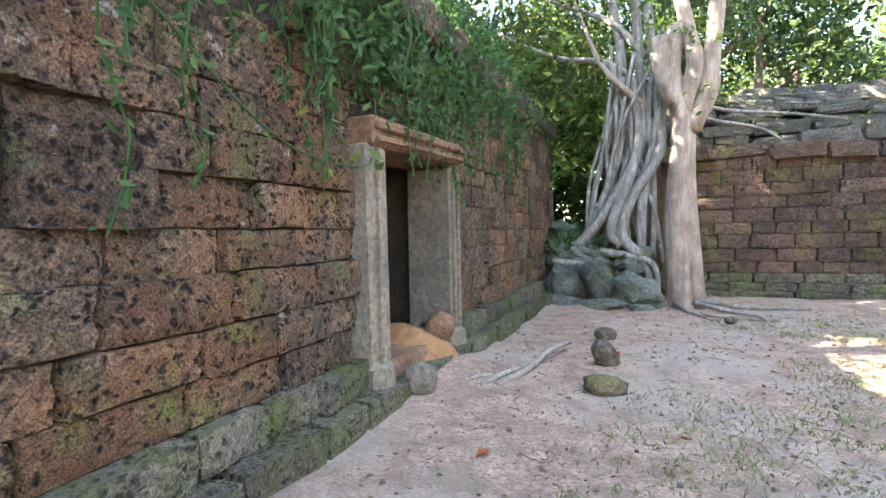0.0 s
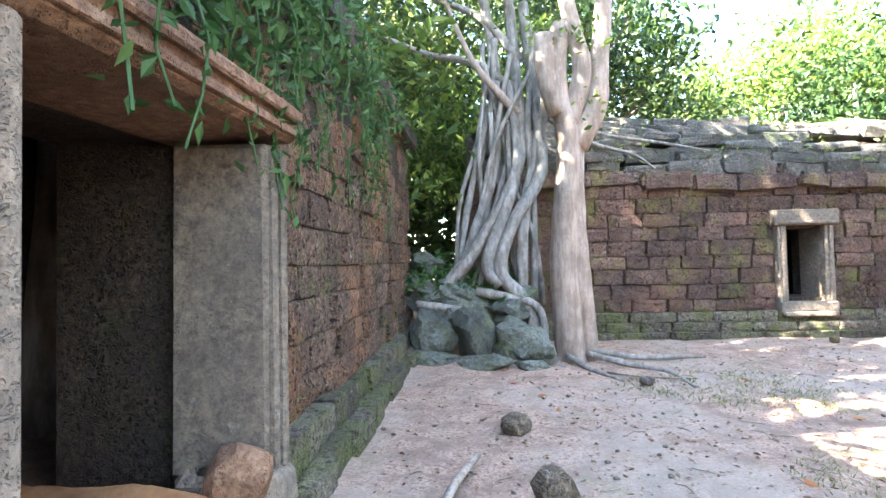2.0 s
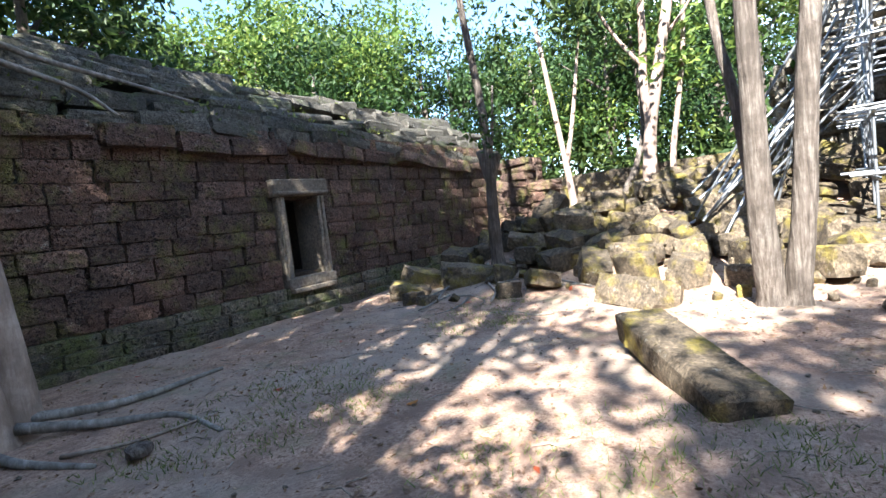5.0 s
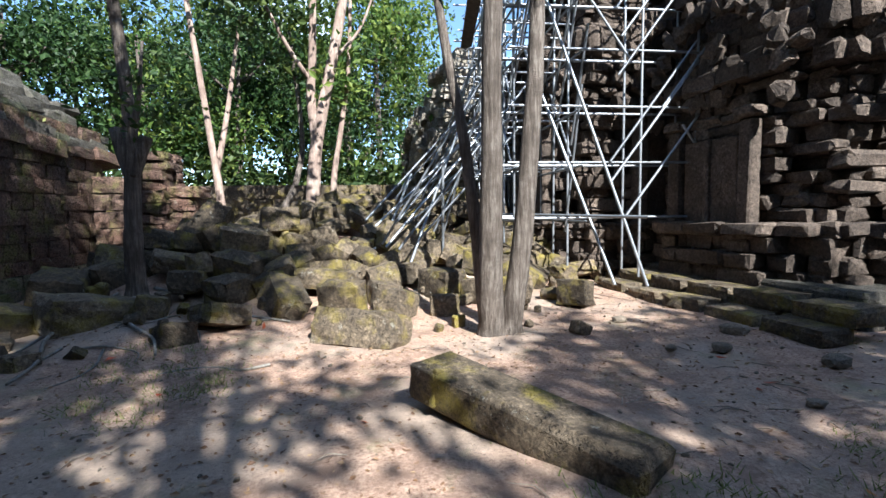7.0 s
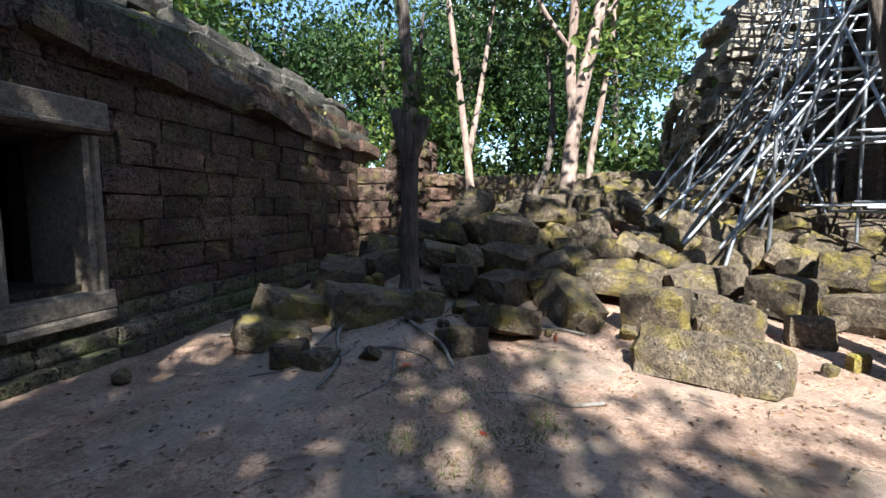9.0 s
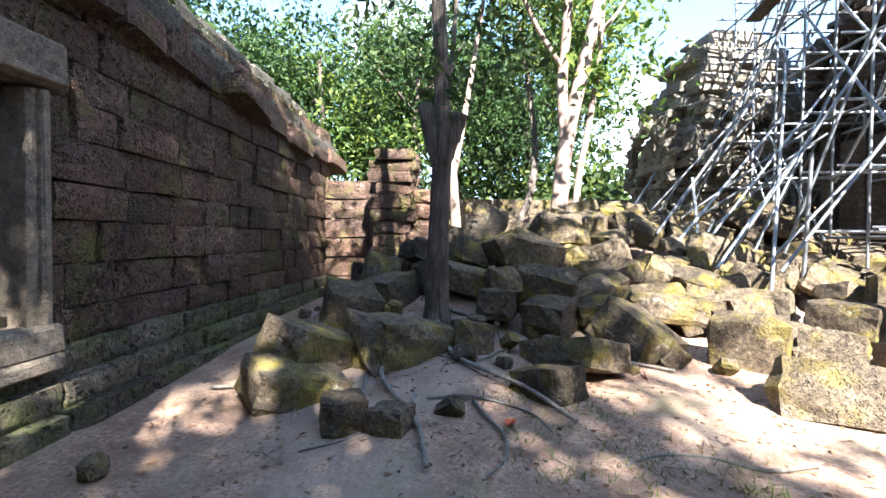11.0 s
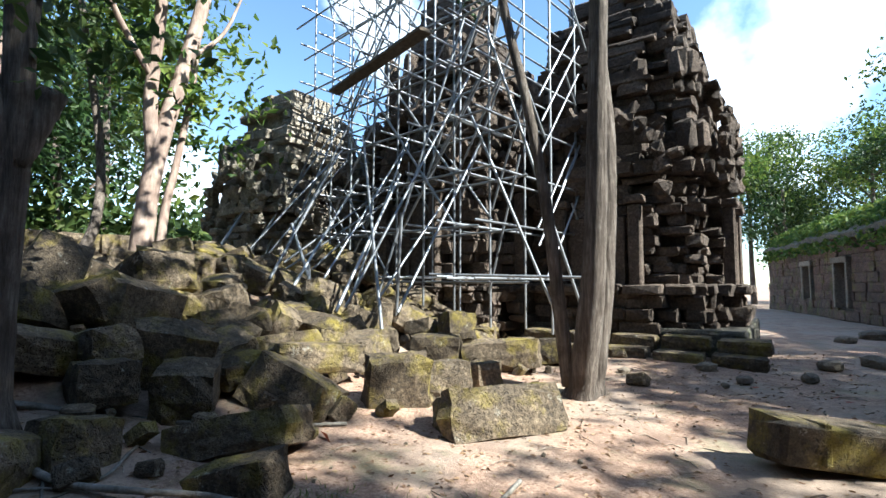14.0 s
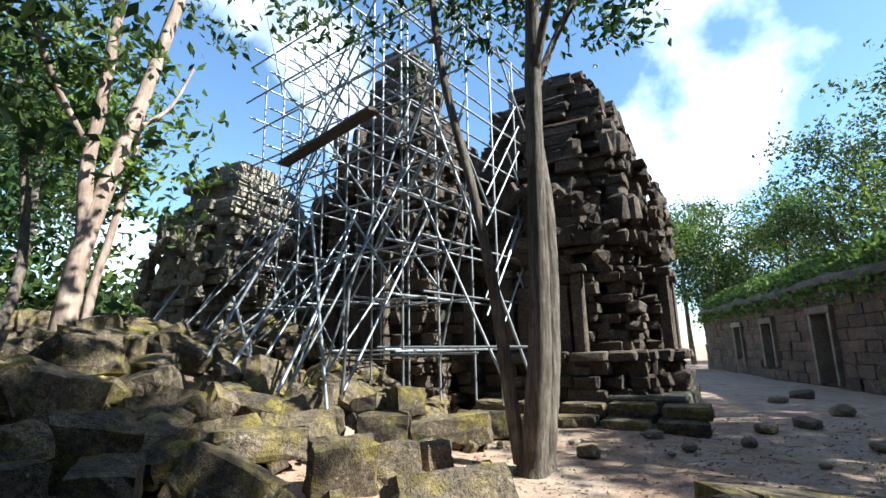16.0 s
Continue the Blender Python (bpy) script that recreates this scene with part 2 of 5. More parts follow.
CUBE_V, CUBE_F = bevel_cube()


class Heap:
    """Collects many blocks or tubes into one mesh."""

    def __init__(self):
        self.v, self.f, self.n = [], [], 0

    def add(self, verts, faces):
        self.v.append(np.asarray(verts, float))
        self.f += [[i + self.n for i in q] for q in faces]
        self.n += len(verts)

    def box(self, centre, size, turn=None, bevel=0.03, rough=0.012, rng=random):
        half = np.array(size) / 2
        bev = min(bevel, half.min() * 0.6)
        v = np.sign(CUBE_V) * np.where(np.abs(CUBE_V) > 0.95, half, half - bev)
        seeded = np.random.RandomState(rng.randrange(1 << 30))
        v = v + seeded.uniform(-rough, rough, v.shape)
        if turn is not None:
            v = v @ np.array(turn.to_3x3()).T
        self.add(v + np.array(centre), CUBE_F)

    def tube(self, points, radii, sides=8, lump=0.0, seed=0):
        v, f = tube(points, radii, sides, lump, seed)
        self.add(v, f)

    def make(self, name, material, parent=None, label="", smooth=False):
        return mesh_object(name, np.concatenate(self.v), self.f, material, parent, label, smooth)


def tube(points, radii, sides=8, lump=0.0, seed=0):
    pts = [Vector(p) for p in points]
    rs = np.random.RandomState(seed)
    verts, faces = [], []
    ref = Vector((0.3, 0.9, 0.2)).normalized()
    for i, p in enumerate(pts):
        d = (pts[min(i + 1, len(pts) - 1)] - pts[max(i - 1, 0)]).normalized()
        a = d.cross(ref)
        if a.length < 0.05:
            a = d.cross(Vector((1, 0, 0)))
        a.normalize()
        b = d.cross(a)
        for k in range(sides):
            th = 2 * math.pi * k / sides
            r = radii[i] * (1 + lump * (math.sin(3 * th + seed) * 0.6 + rs.uniform(-0.5, 0.5)))
            verts.append(p + (a * math.cos(th) + b * math.sin(th)) * r)
    for i in range(len(pts) - 1):
        for k in range(sides):
            q = (k + 1) % sides
            faces.append((i * sides + k, i * sides + q, (i + 1) * sides + q, (i + 1) * sides + k))
    faces.append(tuple(range(sides))[::-1])
    faces.append(tuple(range((len(pts) - 1) * sides, len(pts) * sides)))
    return [tuple(v) for v in verts], faces


def smooth_line(pts, n=4):
    """Catmull-Rom through the points."""
    p = [Vector(q) for q in pts]
    p = [p[0] * 2 - p[1]] + p + [p[-1] * 2 - p[-2]]
    out = []
    for i in range(1, len(p) - 2):
        for k in range(n):
            t = k / n
            a, b, c, d = p[i - 1], p[i], p[i + 1], p[i + 2]
            out.append(0.5 * ((2 * b) + (c - a) * t + (2 * a - 5 * b + 4 * c - d) * t * t + (3 * b - a - 3 * c + d) * t ** 3))
    out.append(p[-2])
    return out


def limb(points, r0, r1, n=4, power=1.0):
    line = smooth_line(points, n)
    m = len(line) - 1
    return line, [r0 + (r1 - r0) * (i / m) ** power for i in range(m + 1)]


def leaves(centres, size, seed, flat=0.0, long=1.0, droop=0.0):
    """Small folded leaves, one at each centre: two faces that meet in the midrib."""
    rs = np.random.RandomState(seed)
    n = len(centres)
    c = np.asarray(centres, float)
    s = size * rs.uniform(0.6, 1.3, (n, 1))
    u = rs.normal(size=(n, 3))
    u[:, 2] = u[:, 2] * (1 - flat) - droop
    u /= np.linalg.norm(u, axis=1, keepdims=True)
    w = rs.normal(size=(n, 3))
    w[:, 2] *= 1 - flat
    w -= u * (w * u).sum(1, keepdims=True)
    w /= np.linalg.norm(w, axis=1, keepdims=True) + 1e-9
    nn = np.cross(u, w)
    tip, base = c + u * s * long, c - u * s * long * 0.7
    a = c + w * s * 0.55 + nn * s * 0.18
    b = c - w * s * 0.55 + nn * s * 0.18
    v = np.stack([base, a, tip, b], 1).reshape(-1, 3)
    i = np.arange(n) * 4
    f = np.concatenate([np.stack([i, i + 1, i + 2], 1), np.stack([i, i + 2, i + 3], 1)])
    return v, f.tolist()


def leaf_object(name, centres, size, material, seed, parent=None, label="", **kw):
    v, f = leaves(centres, size, seed, **kw)
    return mesh_object(name, v, f, material, parent, label)


def rock_mesh(size, seed, lump=0.22, cuts=2):
    """A broken boulder: a lumpy block with planed faces."""
    bm = bmesh.new()
    bmesh.ops.create_icosphere(bm, subdivisions=cuts, radius=1)
    rs = np.random.RandomState(seed)
    off = Vector(rs.uniform(-50, 50, 3))
    for v in bm.verts:
        p = v.co.copy()
        k = max(abs(p.x), abs(p.y), abs(p.z))
        p = p.lerp(p / k * 0.86, 0.38)
        p *= 1 + lump * noise.noise(p * 1.3 + off) + lump * 0.35 * noise.noise(p * 3.7 + off)
        v.co = Vector((p.x * size[0] / 2, p.y * size[1] / 2, p.z * size[2] / 2))
    return bm


def rock(name, centre, size, turn, material, seed, label, category="rock", group="", lump=0.22):
    ob = part(name, rock_mesh(size, seed, lump, 3 if max(size) > 0.5 else 2), material, None)
    ob.matrix_basis = pose(*centre, *turn)
    return tagged(ob, label, category, group)


def hill(x, y):
    """Height of the earth: flat court, a bank under the fallen stones."""
    def bell(cx, cy, sx, sy, h):
        return h * math.exp(-((x - cx) / sx) ** 2 - ((y - cy) / sy) ** 2)
    z = bell(14.5, 7.5, 3.2, 3.6, 0.75) + bell(11.3, 10.3, 1.3, 1.4, 0.40) + bell(16.5, 3.5, 2.5, 3.0, 0.45)
    z += bell(0.25, 4.3, 0.45, 0.75, 0.18) + bell(-0.3, 10.8, 1.2, 1.1, 0.6)
    z -= bell(7.8, 7.0, 2.6, 2.6, 0.06)
    z += 0.05 * noise.noise(Vector((x * 0.5, y * 0.5, 3.1))) + 0.030 * noise.noise(Vector((x * 2.3, y * 2.3, 8.7)))
    return z


# ---- ground ----
def build_ground():
    def axis(lo, hi, step):
        inner = list(np.arange(lo, hi + 1e-6, step))
        return [-900, -300, -120, -60, -30] + inner + [40, 70, 150, 350, 900]
    xs, ys = axis(-6, 26, 0.22), axis(-22, 20, 0.22)
    verts = [(x, y, hill(x, y) if -40 < x < 40 else 0.0) for y in ys for x in xs]
    nx = len(xs)
    faces = [(j * nx + i, j * nx + i + 1, (j + 1) * nx + i + 1, (j + 1) * nx + i) for j in range(len(ys) - 1) for i in range(nx - 1)]
    tagged(mesh_object("ground", verts, faces, GROUND, smooth=True), "bare reddish dirt court with thin grass and litter", "ground", kind="structure")


build_ground()

# ---- block walls ----
BLOCK_MESH = {}


def rough_box(seed, cuts=3, round_=0.07, lump=0.042):
    """A unit block with worn edges and an uneven face."""
    bm = bmesh.new()
    bmesh.ops.create_cube(bm, size=1)
    bmesh.ops.subdivide_edges(bm, edges=bm.edges[:], cuts=cuts, use_grid_fill=True)
    rs = np.random.RandomState(seed)
    off = Vector(rs.uniform(-40, 40, 3))
    for v in bm.verts:
        p = v.co * 2
        near = sorted(abs(c) for c in p)
        pull = 1 - round_ * max(0.0, near[1] - 0.6) / 0.4 * (0.6 + 0.8 * abs(noise.noise(p * 1.7 + off)))
        q = v.co * pull
        q += Vector((noise.noise(p * 1.4 + off), noise.noise(p * 1.4 - off), noise.noise(p * 1.9 + off * 2))) * lump
        q += Vector((noise.noise(p * 3.9 + off), noise.noise(p * 3.9 - off), noise.noise(p * 4.3 + off * 2))) * lump * 0.6
        v.co = q
    return bm


def block_mesh(material, k):
    key = (material.name, k)
    if key not in BLOCK_MESH:
        bm = rough_box(k * 7 + 3)
        me = bpy.data.meshes.new("block")
        bm.to_mesh(me)
        bm.free()
        me.materials.append(material)
        BLOCK_MESH[key] = me
    return BLOCK_MESH[key]


def lay_blocks(parent, material, frame_m, length, courses, openings, rng, depth=0.42, width=(0.5, 0.95), proud=0.05, name="block"):
    """Courses of separate blocks on a wall's face. frame_m: u along the wall, -v out of the face, w up. courses: (base, height, setback)."""
    for base, high, back in courses:
        u = rng.uniform(-0.4, 0.0)
        while u < length:
            w = rng.uniform(*width)
            spans = [(u, min(u + w, length))]
            for a, b, lo, hi in openings:
                if base + high * 0.5 > lo and base + high * 0.5 < hi:
                    cut = []
                    for p, q in spans:
                        if q <= a or p >= b:
                            cut.append((p, q))
                        else:
                            if p < a - 0.12:
                                cut.append((p, a))
                            if q > b + 0.12:
                                cut.append((b, q))
                    spans = cut
            for p, q in spans:
                p = max(p, 0)
                if q - p < 0.1:
                    continue
                ob = new(name, block_mesh(material, rng.randrange(14)))
                out = rng.uniform(-proud, proud) * 0.5
                m = frame_m @ Matrix.Translation(((p + q) / 2, back + depth / 2 - out, base + high / 2))
                m = m @ pose(0, 0, 0, rng.uniform(-1.2, 1.2), rng.uniform(-0.8, 0.8), rng.uniform(-1.5, 1.5))
                ob.parent = parent
                ob.matrix_basis = m @ Matrix.Diagonal((q - p + rng.uniform(-0.012, 0.01), depth, high + rng.uniform(-0.008, 0.012), 1))
            u += w


def course_list(z0, z1, h, rng, lean=0.0):
    out, z = [], z0
    while z < z1 - 0.05:
        hh = h * rng.uniform(0.86, 1.16)
        out.append((z, hh, (z - z0) * lean))
        z += hh
    return out


def core_wall(name, frame_m, length, height, thick, openings, label, set_in=0.10):
    """The solid wall behind the facing blocks, with openings right through."""
    ob = Heap()
    cuts = sorted({0.0, length, *[o[0] for o in openings], *[o[1] for o in openings]})
    for a, b in zip(cuts, cuts[1:]):
        holes = sorted((lo, hi) for p, q, lo, hi in openings if p <= a + 1e-6 and q >= b - 1e-6)
        z = -0.3
        for lo, hi in holes + [(height, height)]:
            if lo - z > 0.02:
                ob.add(np.array([(x, y, w) for x in (a, b) for y in (set_in, thick) for w in (z, lo)]),
                       [(0, 1, 3, 2), (4, 6, 7, 5), (0, 4, 5, 1), (2, 3, 7, 6), (0, 2, 6, 4), (1, 5, 7, 3)])
            z = hi
    me = ob.make(name, BACKING)
    me.matrix_basis = frame_m
    return tagged(me, label, "wall", kind="structure")

# ---- west wall with the doorway ----
rng = random.Random(5)
I4 = Matrix.Identity(4)
WEST = pose(0.0, -4.0, 0, 0, 0, 90)
DOOR = (7.30, 8.82, 0.0, 2.20)
west = core_wall("wall_west", WEST, 15.0, 3.55, 1.3, [(DOOR[0] - 0.12, DOOR[1] + 0.12, 0.0, 2.3)], "weathered brown laterite block wall with a doorway")
lay_blocks(west, LATERITE_MOSS, I4, 15.0, [(-0.05, 0.26, -0.24), (0.21, 0.25, -0.12)], [(DOOR[0] - 0.05, DOOR[1] - 0.1, 0.15, 2)], rng, width=(0.4, 0.8), proud=0.09, name="footing_block")
west_courses = course_list(0.46, 3.72, 0.275, rng, 0.03)
lay_blocks(west, LATERITE, I4, 15.0, west_courses, [(DOOR[0] - 0.18, DOOR[1] + 0.16, -1, 2.52)], rng, width=(0.34, 0.78), proud=0.09)


def close_room():
    """Walls and roof added behind the doorway so that it stays dark."""
    h = Heap()
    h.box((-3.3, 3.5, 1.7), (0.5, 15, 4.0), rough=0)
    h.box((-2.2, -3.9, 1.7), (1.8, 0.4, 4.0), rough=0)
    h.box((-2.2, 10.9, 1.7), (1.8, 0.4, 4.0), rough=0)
    tagged(h.make("wall_inner", BACKING), "dark stone walls added behind the doorway to keep it dark", "wall", kind="structure")
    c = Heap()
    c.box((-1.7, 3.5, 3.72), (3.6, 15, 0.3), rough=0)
    tagged(c.make("ceiling_west", BACKING), "stone roof added behind the doorway to keep it dark", "ceiling", kind="structure")


close_room()


def door_frame():
    """Moulded jambs, a cracked lintel and the threshold."""
    e = tagged(new("door_1"), "worn moulded sandstone door frame with a cracked lintel", "door frame", kind="structure")
    y0, y1 = DOOR[0] - 4.0, DOOR[1] - 4.0
    for name, y, mat in (("left_jamb", y0 - 0.02, SANDSTONE), ("right_jamb", y1 + 0.02, SANDSTONE)):
        h = Heap()
        s = 1 if y < 4.3 else -1
        h.box((-0.17, y - s * 0.05, 1.30), (0.56, 0.26, 1.84), bevel=0.025, rough=0.01)
        h.box((0.13, y - s * 0.06, 1.30), (0.06, 0.06, 1.80), bevel=0.012, rough=0.004)
        h.box((0.12, y + s * 0.025, 1.30), (0.05, 0.05, 1.78), bevel=0.012, rough=0.004)
        h.box((0.03, y - s * 0.13, 1.32), (0.14, 0.09, 1.82), bevel=0.02, rough=0.006)
        h.make(name, mat, e)
        f = Heap()
        f.box((-0.12, y - s * 0.03, 0.24), (0.62, 0.34, 0.40), bevel=0.08, rough=0.02)
        f.make("jamb_foot", SANDSTONE, e)
    h = Heap()
    turn = pose(0, 0, 0, 1.8, 0, 0)
    h.box((-0.2, (y0 + y1) / 2 + 0.03, 2.36), (0.72, y1 - y0 + 0.44, 0.26), turn, 0.03, 0.015)
    h.box((0.185, (y0 + y1) / 2 + 0.03, 2.40), (0.06, y1 - y0 + 0.40, 0.07), turn, 0.015, 0.006)
    h.box((0.175, (y0 + y1) / 2 + 0.03, 2.29), (0.05, y1 - y0 + 0.36, 0.05), turn, 0.012, 0.005)
    h.make("lintel", RED_SAND, e, "reddish cracked stone lintel")
    t = Heap()
    t.box((-0.35, (y0 + y1) / 2, 0.20), (0.9, y1 - y0 - 0.1, 0.30), None, 0.06, 0.03)
    t.make("threshold", RED_SAND, e)


door_frame()

for i, (c, s, t) in enumerate((((-0.02, 4.66, 0.42), (0.36, 0.30, 0.42), (20, 25, 30)), ((-1.2, 4.2, 0.32), (0.5, 0.5, 0.4), (0, 10, 50)), ((0.28, 3.60, 0.16), (0.30, 0.24, 0.36), (0, 0, 15)))):
    rock("fallen_stone", c, s, t, RED_SAND if i < 2 else SANDSTONE, 40 + i, "worn stone lying in the earth of the doorway", "stone")
# earth that has run out of the doorway
ev, ef = [], []
for j in range(17):
    for i in range(13):
        x, y = -1.3 + 2.0 * i / 12, 3.5 + 1.6 * j / 16
        k = math.exp(-((y - 4.4) / 0.55) ** 2) * (1 / (1 + math.exp((x - 0.22) * 8)))
        ev.append((x, y, 0.52 * k - 0.06 + 0.10 * noise.noise(Vector((x * 3.1, y * 3.1, 1))) + 0.05 * noise.noise(Vector((x * 9, y * 9, 4)))))
ef = [(j * 13 + i, j * 13 + i + 1, (j + 1) * 13 + i + 1, (j + 1) * 13 + i) for j in range(16) for i in range(12)]
tagged(mesh_object("earth_mound", ev, ef, EARTH, smooth=True), "loose orange earth spilling out of the doorway", "earth", kind="stuff")


def west_top():
    """Collapsed, earth-covered stones that round off the top of the wall."""
    e = tagged(new("roof_west"), "earth-covered collapsed laterite roof above the wall", "roof", kind="structure")
    r = random.Random(8)
    for y in np.arange(-3.8, 10.9, 0.62):
        for k in range(4):
            fall = 1.0 if y < 8.2 else max(0.35, 1 - (y - 8.2) * 0.26)
            z = (3.72 + 0.28 * k * fall)
            if y > 9.6 and k > 1:
                continue
            ob = new("block", block_mesh(LATERITE, r.randrange(14)))
            ob.parent = e
            ob.matrix_basis = pose(-0.25 - 0.42 * k + r.uniform(-0.08, 0.08), y + r.uniform(-0.1, 0.1), z, r.uniform(-5, 5), r.uniform(-6, 6) + 8, 90 + r.uniform(-5, 5)) @ Matrix.Diagonal((0.72, 0.62, 0.36, 1))
    v = []
    n = 30
    for j in range(n):
        for i in range(9):
            y, x = -4.0 + 14.9 * j / (n - 1), -0.45 - 3.2 * i / 8
            v.append((x, y, 3.85 + 0.95 * math.sin(math.pi * min(1, i / 8 + 0.12)) + 0.2 * noise.noise(Vector((x, y, 5)))))
    f = [(j * 9 + i, (j + 1) * 9 + i, (j + 1) * 9 + i + 1, j * 9 + i + 1) for j in range(n - 1) for i in range(8)]
    mesh_object("earth_cover", v, f, BACKING, e, smooth=True)


west_top()

# ---- north gallery ----
NORTH = pose(1.0, 11.74, 0, 0, 0, 2.7)
WIN = (6.06, 6.78, 0.72, 2.06)
north = core_wall("wall_north", NORTH, 13.7, 3.1, 0.95, [(WIN[0] - 0.02, WIN[1] + 0.02, WIN[2], WIN[3])], "long reddish laterite gallery wall with one window")
rng = random.Random(21)
lay_blocks(north, LATERITE_MOSS, I4, 13.7, [(-0.08, 0.20, -0.26), (0.12, 0.17, -0.16), (0.29, 0.2, -0.06)], [], rng, width=(0.55, 1.0), proud=0.02, name="base_block")
lay_blocks(north, LATERITE_B, I4, 13.7, course_list(0.49, 3.12, 0.268, rng, 0.02), [(WIN[0] - 0.2, WIN[1] + 0.2, WIN[2] - 0.2, WIN[3] + 0.30)], rng, width=(0.42, 0.85), proud=0.06)


def north_room():
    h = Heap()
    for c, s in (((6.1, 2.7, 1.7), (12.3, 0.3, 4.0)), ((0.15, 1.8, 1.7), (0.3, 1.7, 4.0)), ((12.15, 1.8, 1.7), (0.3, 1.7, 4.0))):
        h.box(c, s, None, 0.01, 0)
    ob = tagged(h.make("wall_gallery_inner", BACKING), "dark inner walls added to keep the gallery openings dark", "wall", kind="structure")
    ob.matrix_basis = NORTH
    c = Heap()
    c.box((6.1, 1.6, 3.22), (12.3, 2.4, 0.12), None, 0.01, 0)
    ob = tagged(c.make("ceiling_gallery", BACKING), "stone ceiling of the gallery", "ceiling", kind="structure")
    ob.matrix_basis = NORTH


north_room()


def north_roof():
    """Corbelled roof: rows of stones stepping back from a projecting eave."""
    e = tagged(new("roof_north"), "corbelled stone gallery roof, slumped and grown with weeds", "roof", kind="structure")
    e.matrix_basis = NORTH
    r = random.Random(31)
    rows = [(-0.08, 3.12, 0.26, 0.5), (0.02, 3.36, 0.24, 0.5), (0.16, 3.58, 0.22, 0.5), (0.36, 3.80, 0.22, 0.5), (0.58, 3.99, 0.22, 0.5), (0.80, 4.17, 0.22, 0.5), (1.02, 4.34, 0.22, 0.5), (1.26, 4.50, 0.22, 0.6), (1.52, 4.63, 0.22, 0.7)]
    stones = Heap()
    for i, (v, z, h, d) in enumerate(rows):
        u = 0.1 + r.uniform(0, 0.4)
        while u < 13.6:
            w = r.uniform(0.55, 1.15)
            gone = r.random() < (0.10 if i > 1 else 0.03) + (0.25 if i > 5 and u < 2.5 else 0)
            sag = -0.032 * u + 0.06 * noise.noise(Vector((u * 0.6, i * 0.4, 2)))
            if not gone:
                tilt = pose(0, 0, 0, r.uniform(-14, 8), r.uniform(-7, 7) + 1.8, r.uniform(-6, 6))
                size = (w - 0.03, d, h * r.uniform(0.8, 1.4))
                at = (u + w / 2, v + d / 2 + r.uniform(-0.09, 0.09), z + sag + r.uniform(-0.03, 0.05))
                if i < 4:
                    ob = new("roof_stone", block_mesh(ROOFS if i > 0 else LATERITE_B, r.randrange(14)))
                    ob.parent = e
                    ob.matrix_basis = Matrix.Translation(at) @ tilt @ Matrix.Diagonal((*size, 1))
                else:
                    stones.box(at, size, tilt, 0.05, 0.03, r)
            u += w
    stones.make("upper_stones", ROOFS, e, "upper roof stones")["kind"] = "stuff"
    v, f = [], []
    for j in range(2):
        for i in range(26):
            u = 13.65 * i / 25
            v.append((u, 0.1 + 1.9 * j, 3.22 + 1.36 * j - 0.032 * u))
    f = [(i, i + 1, 27 + i, 26 + i) for i in range(25)]
    n0 = len(v)
    v += [(0, 0.1, 3.1), (0, 2.85, 3.1), (13.65, 0.1, 2.8), (13.65, 2.85, 2.8), (0, 2.85, 3.3), (13.65, 2.85, 3.0)]
    f += [(n0 + 4, n0 + 5, 51, 26)]
    f += [(n0, n0 + 1, n0 + 4, 26, 0), (n0 + 2, 25, 51, n0 + 5, n0 + 3)]
    mesh_object("roof_core", v, f, BACKING, e)
    # weeds and dead stems caught between the stones
    cs = []
    for _ in range(2600):
        u, t = r.uniform(0.2, 12), r.uniform(0, 1) ** 0.8
        if noise.noise(Vector((u * 0.8, t * 3, 7))) > -0.02:
            cs.append((u, 0.0 + 1.8 * t + r.uniform(-0.1, 0.1), 3.46 + 1.34 * t - 0.034 * u + r.uniform(0, 0.10)))
    w = leaf_object("roof_weeds", cs, 0.055, GRASS, 3, e, "dry weeds and moss", long=1.6)
    w["kind"] = "stuff"


north_roof()


def window_frame():
    e = tagged(new("window_1"), "plain grey sandstone window frame with lichen spots", "window frame", kind="structure")
    e.matrix_basis = NORTH
    for name, u in (("left_jamb", WIN[0] - 0.08), ("right_jamb", WIN[1] + 0.08)):
        h = Heap()
        h.box((u, 0.33, 1.36), (0.17, 0.75, 1.50), None, 0.02, 0.006)
        h.box((u, -0.06, 1.36), (0.07, 0.06, 1.48), None, 0.015, 0.004)
        h.make(name, SANDSTONE, e)
    h = Heap()
    h.box((6.42, 0.32, 2.27), (1.2, 0.85, 0.30), None, 0.025, 0.01)
    h.box((6.42, -0.12, 2.16), (1.1, 0.05, 0.06), None, 0.015, 0.004)
    h.make("lintel", SANDSTONE, e)
    s = Heap()
    s.box((6.42, 0.31, 0.56), (1.06, 0.86, 0.20), None, 0.025, 0.008)
    s.box((6.42, 0.27, 0.43), (1.0, 0.86, 0.10), None, 0.02, 0.008)
    s.make("sill", SANDSTONE, e)


window_frame()


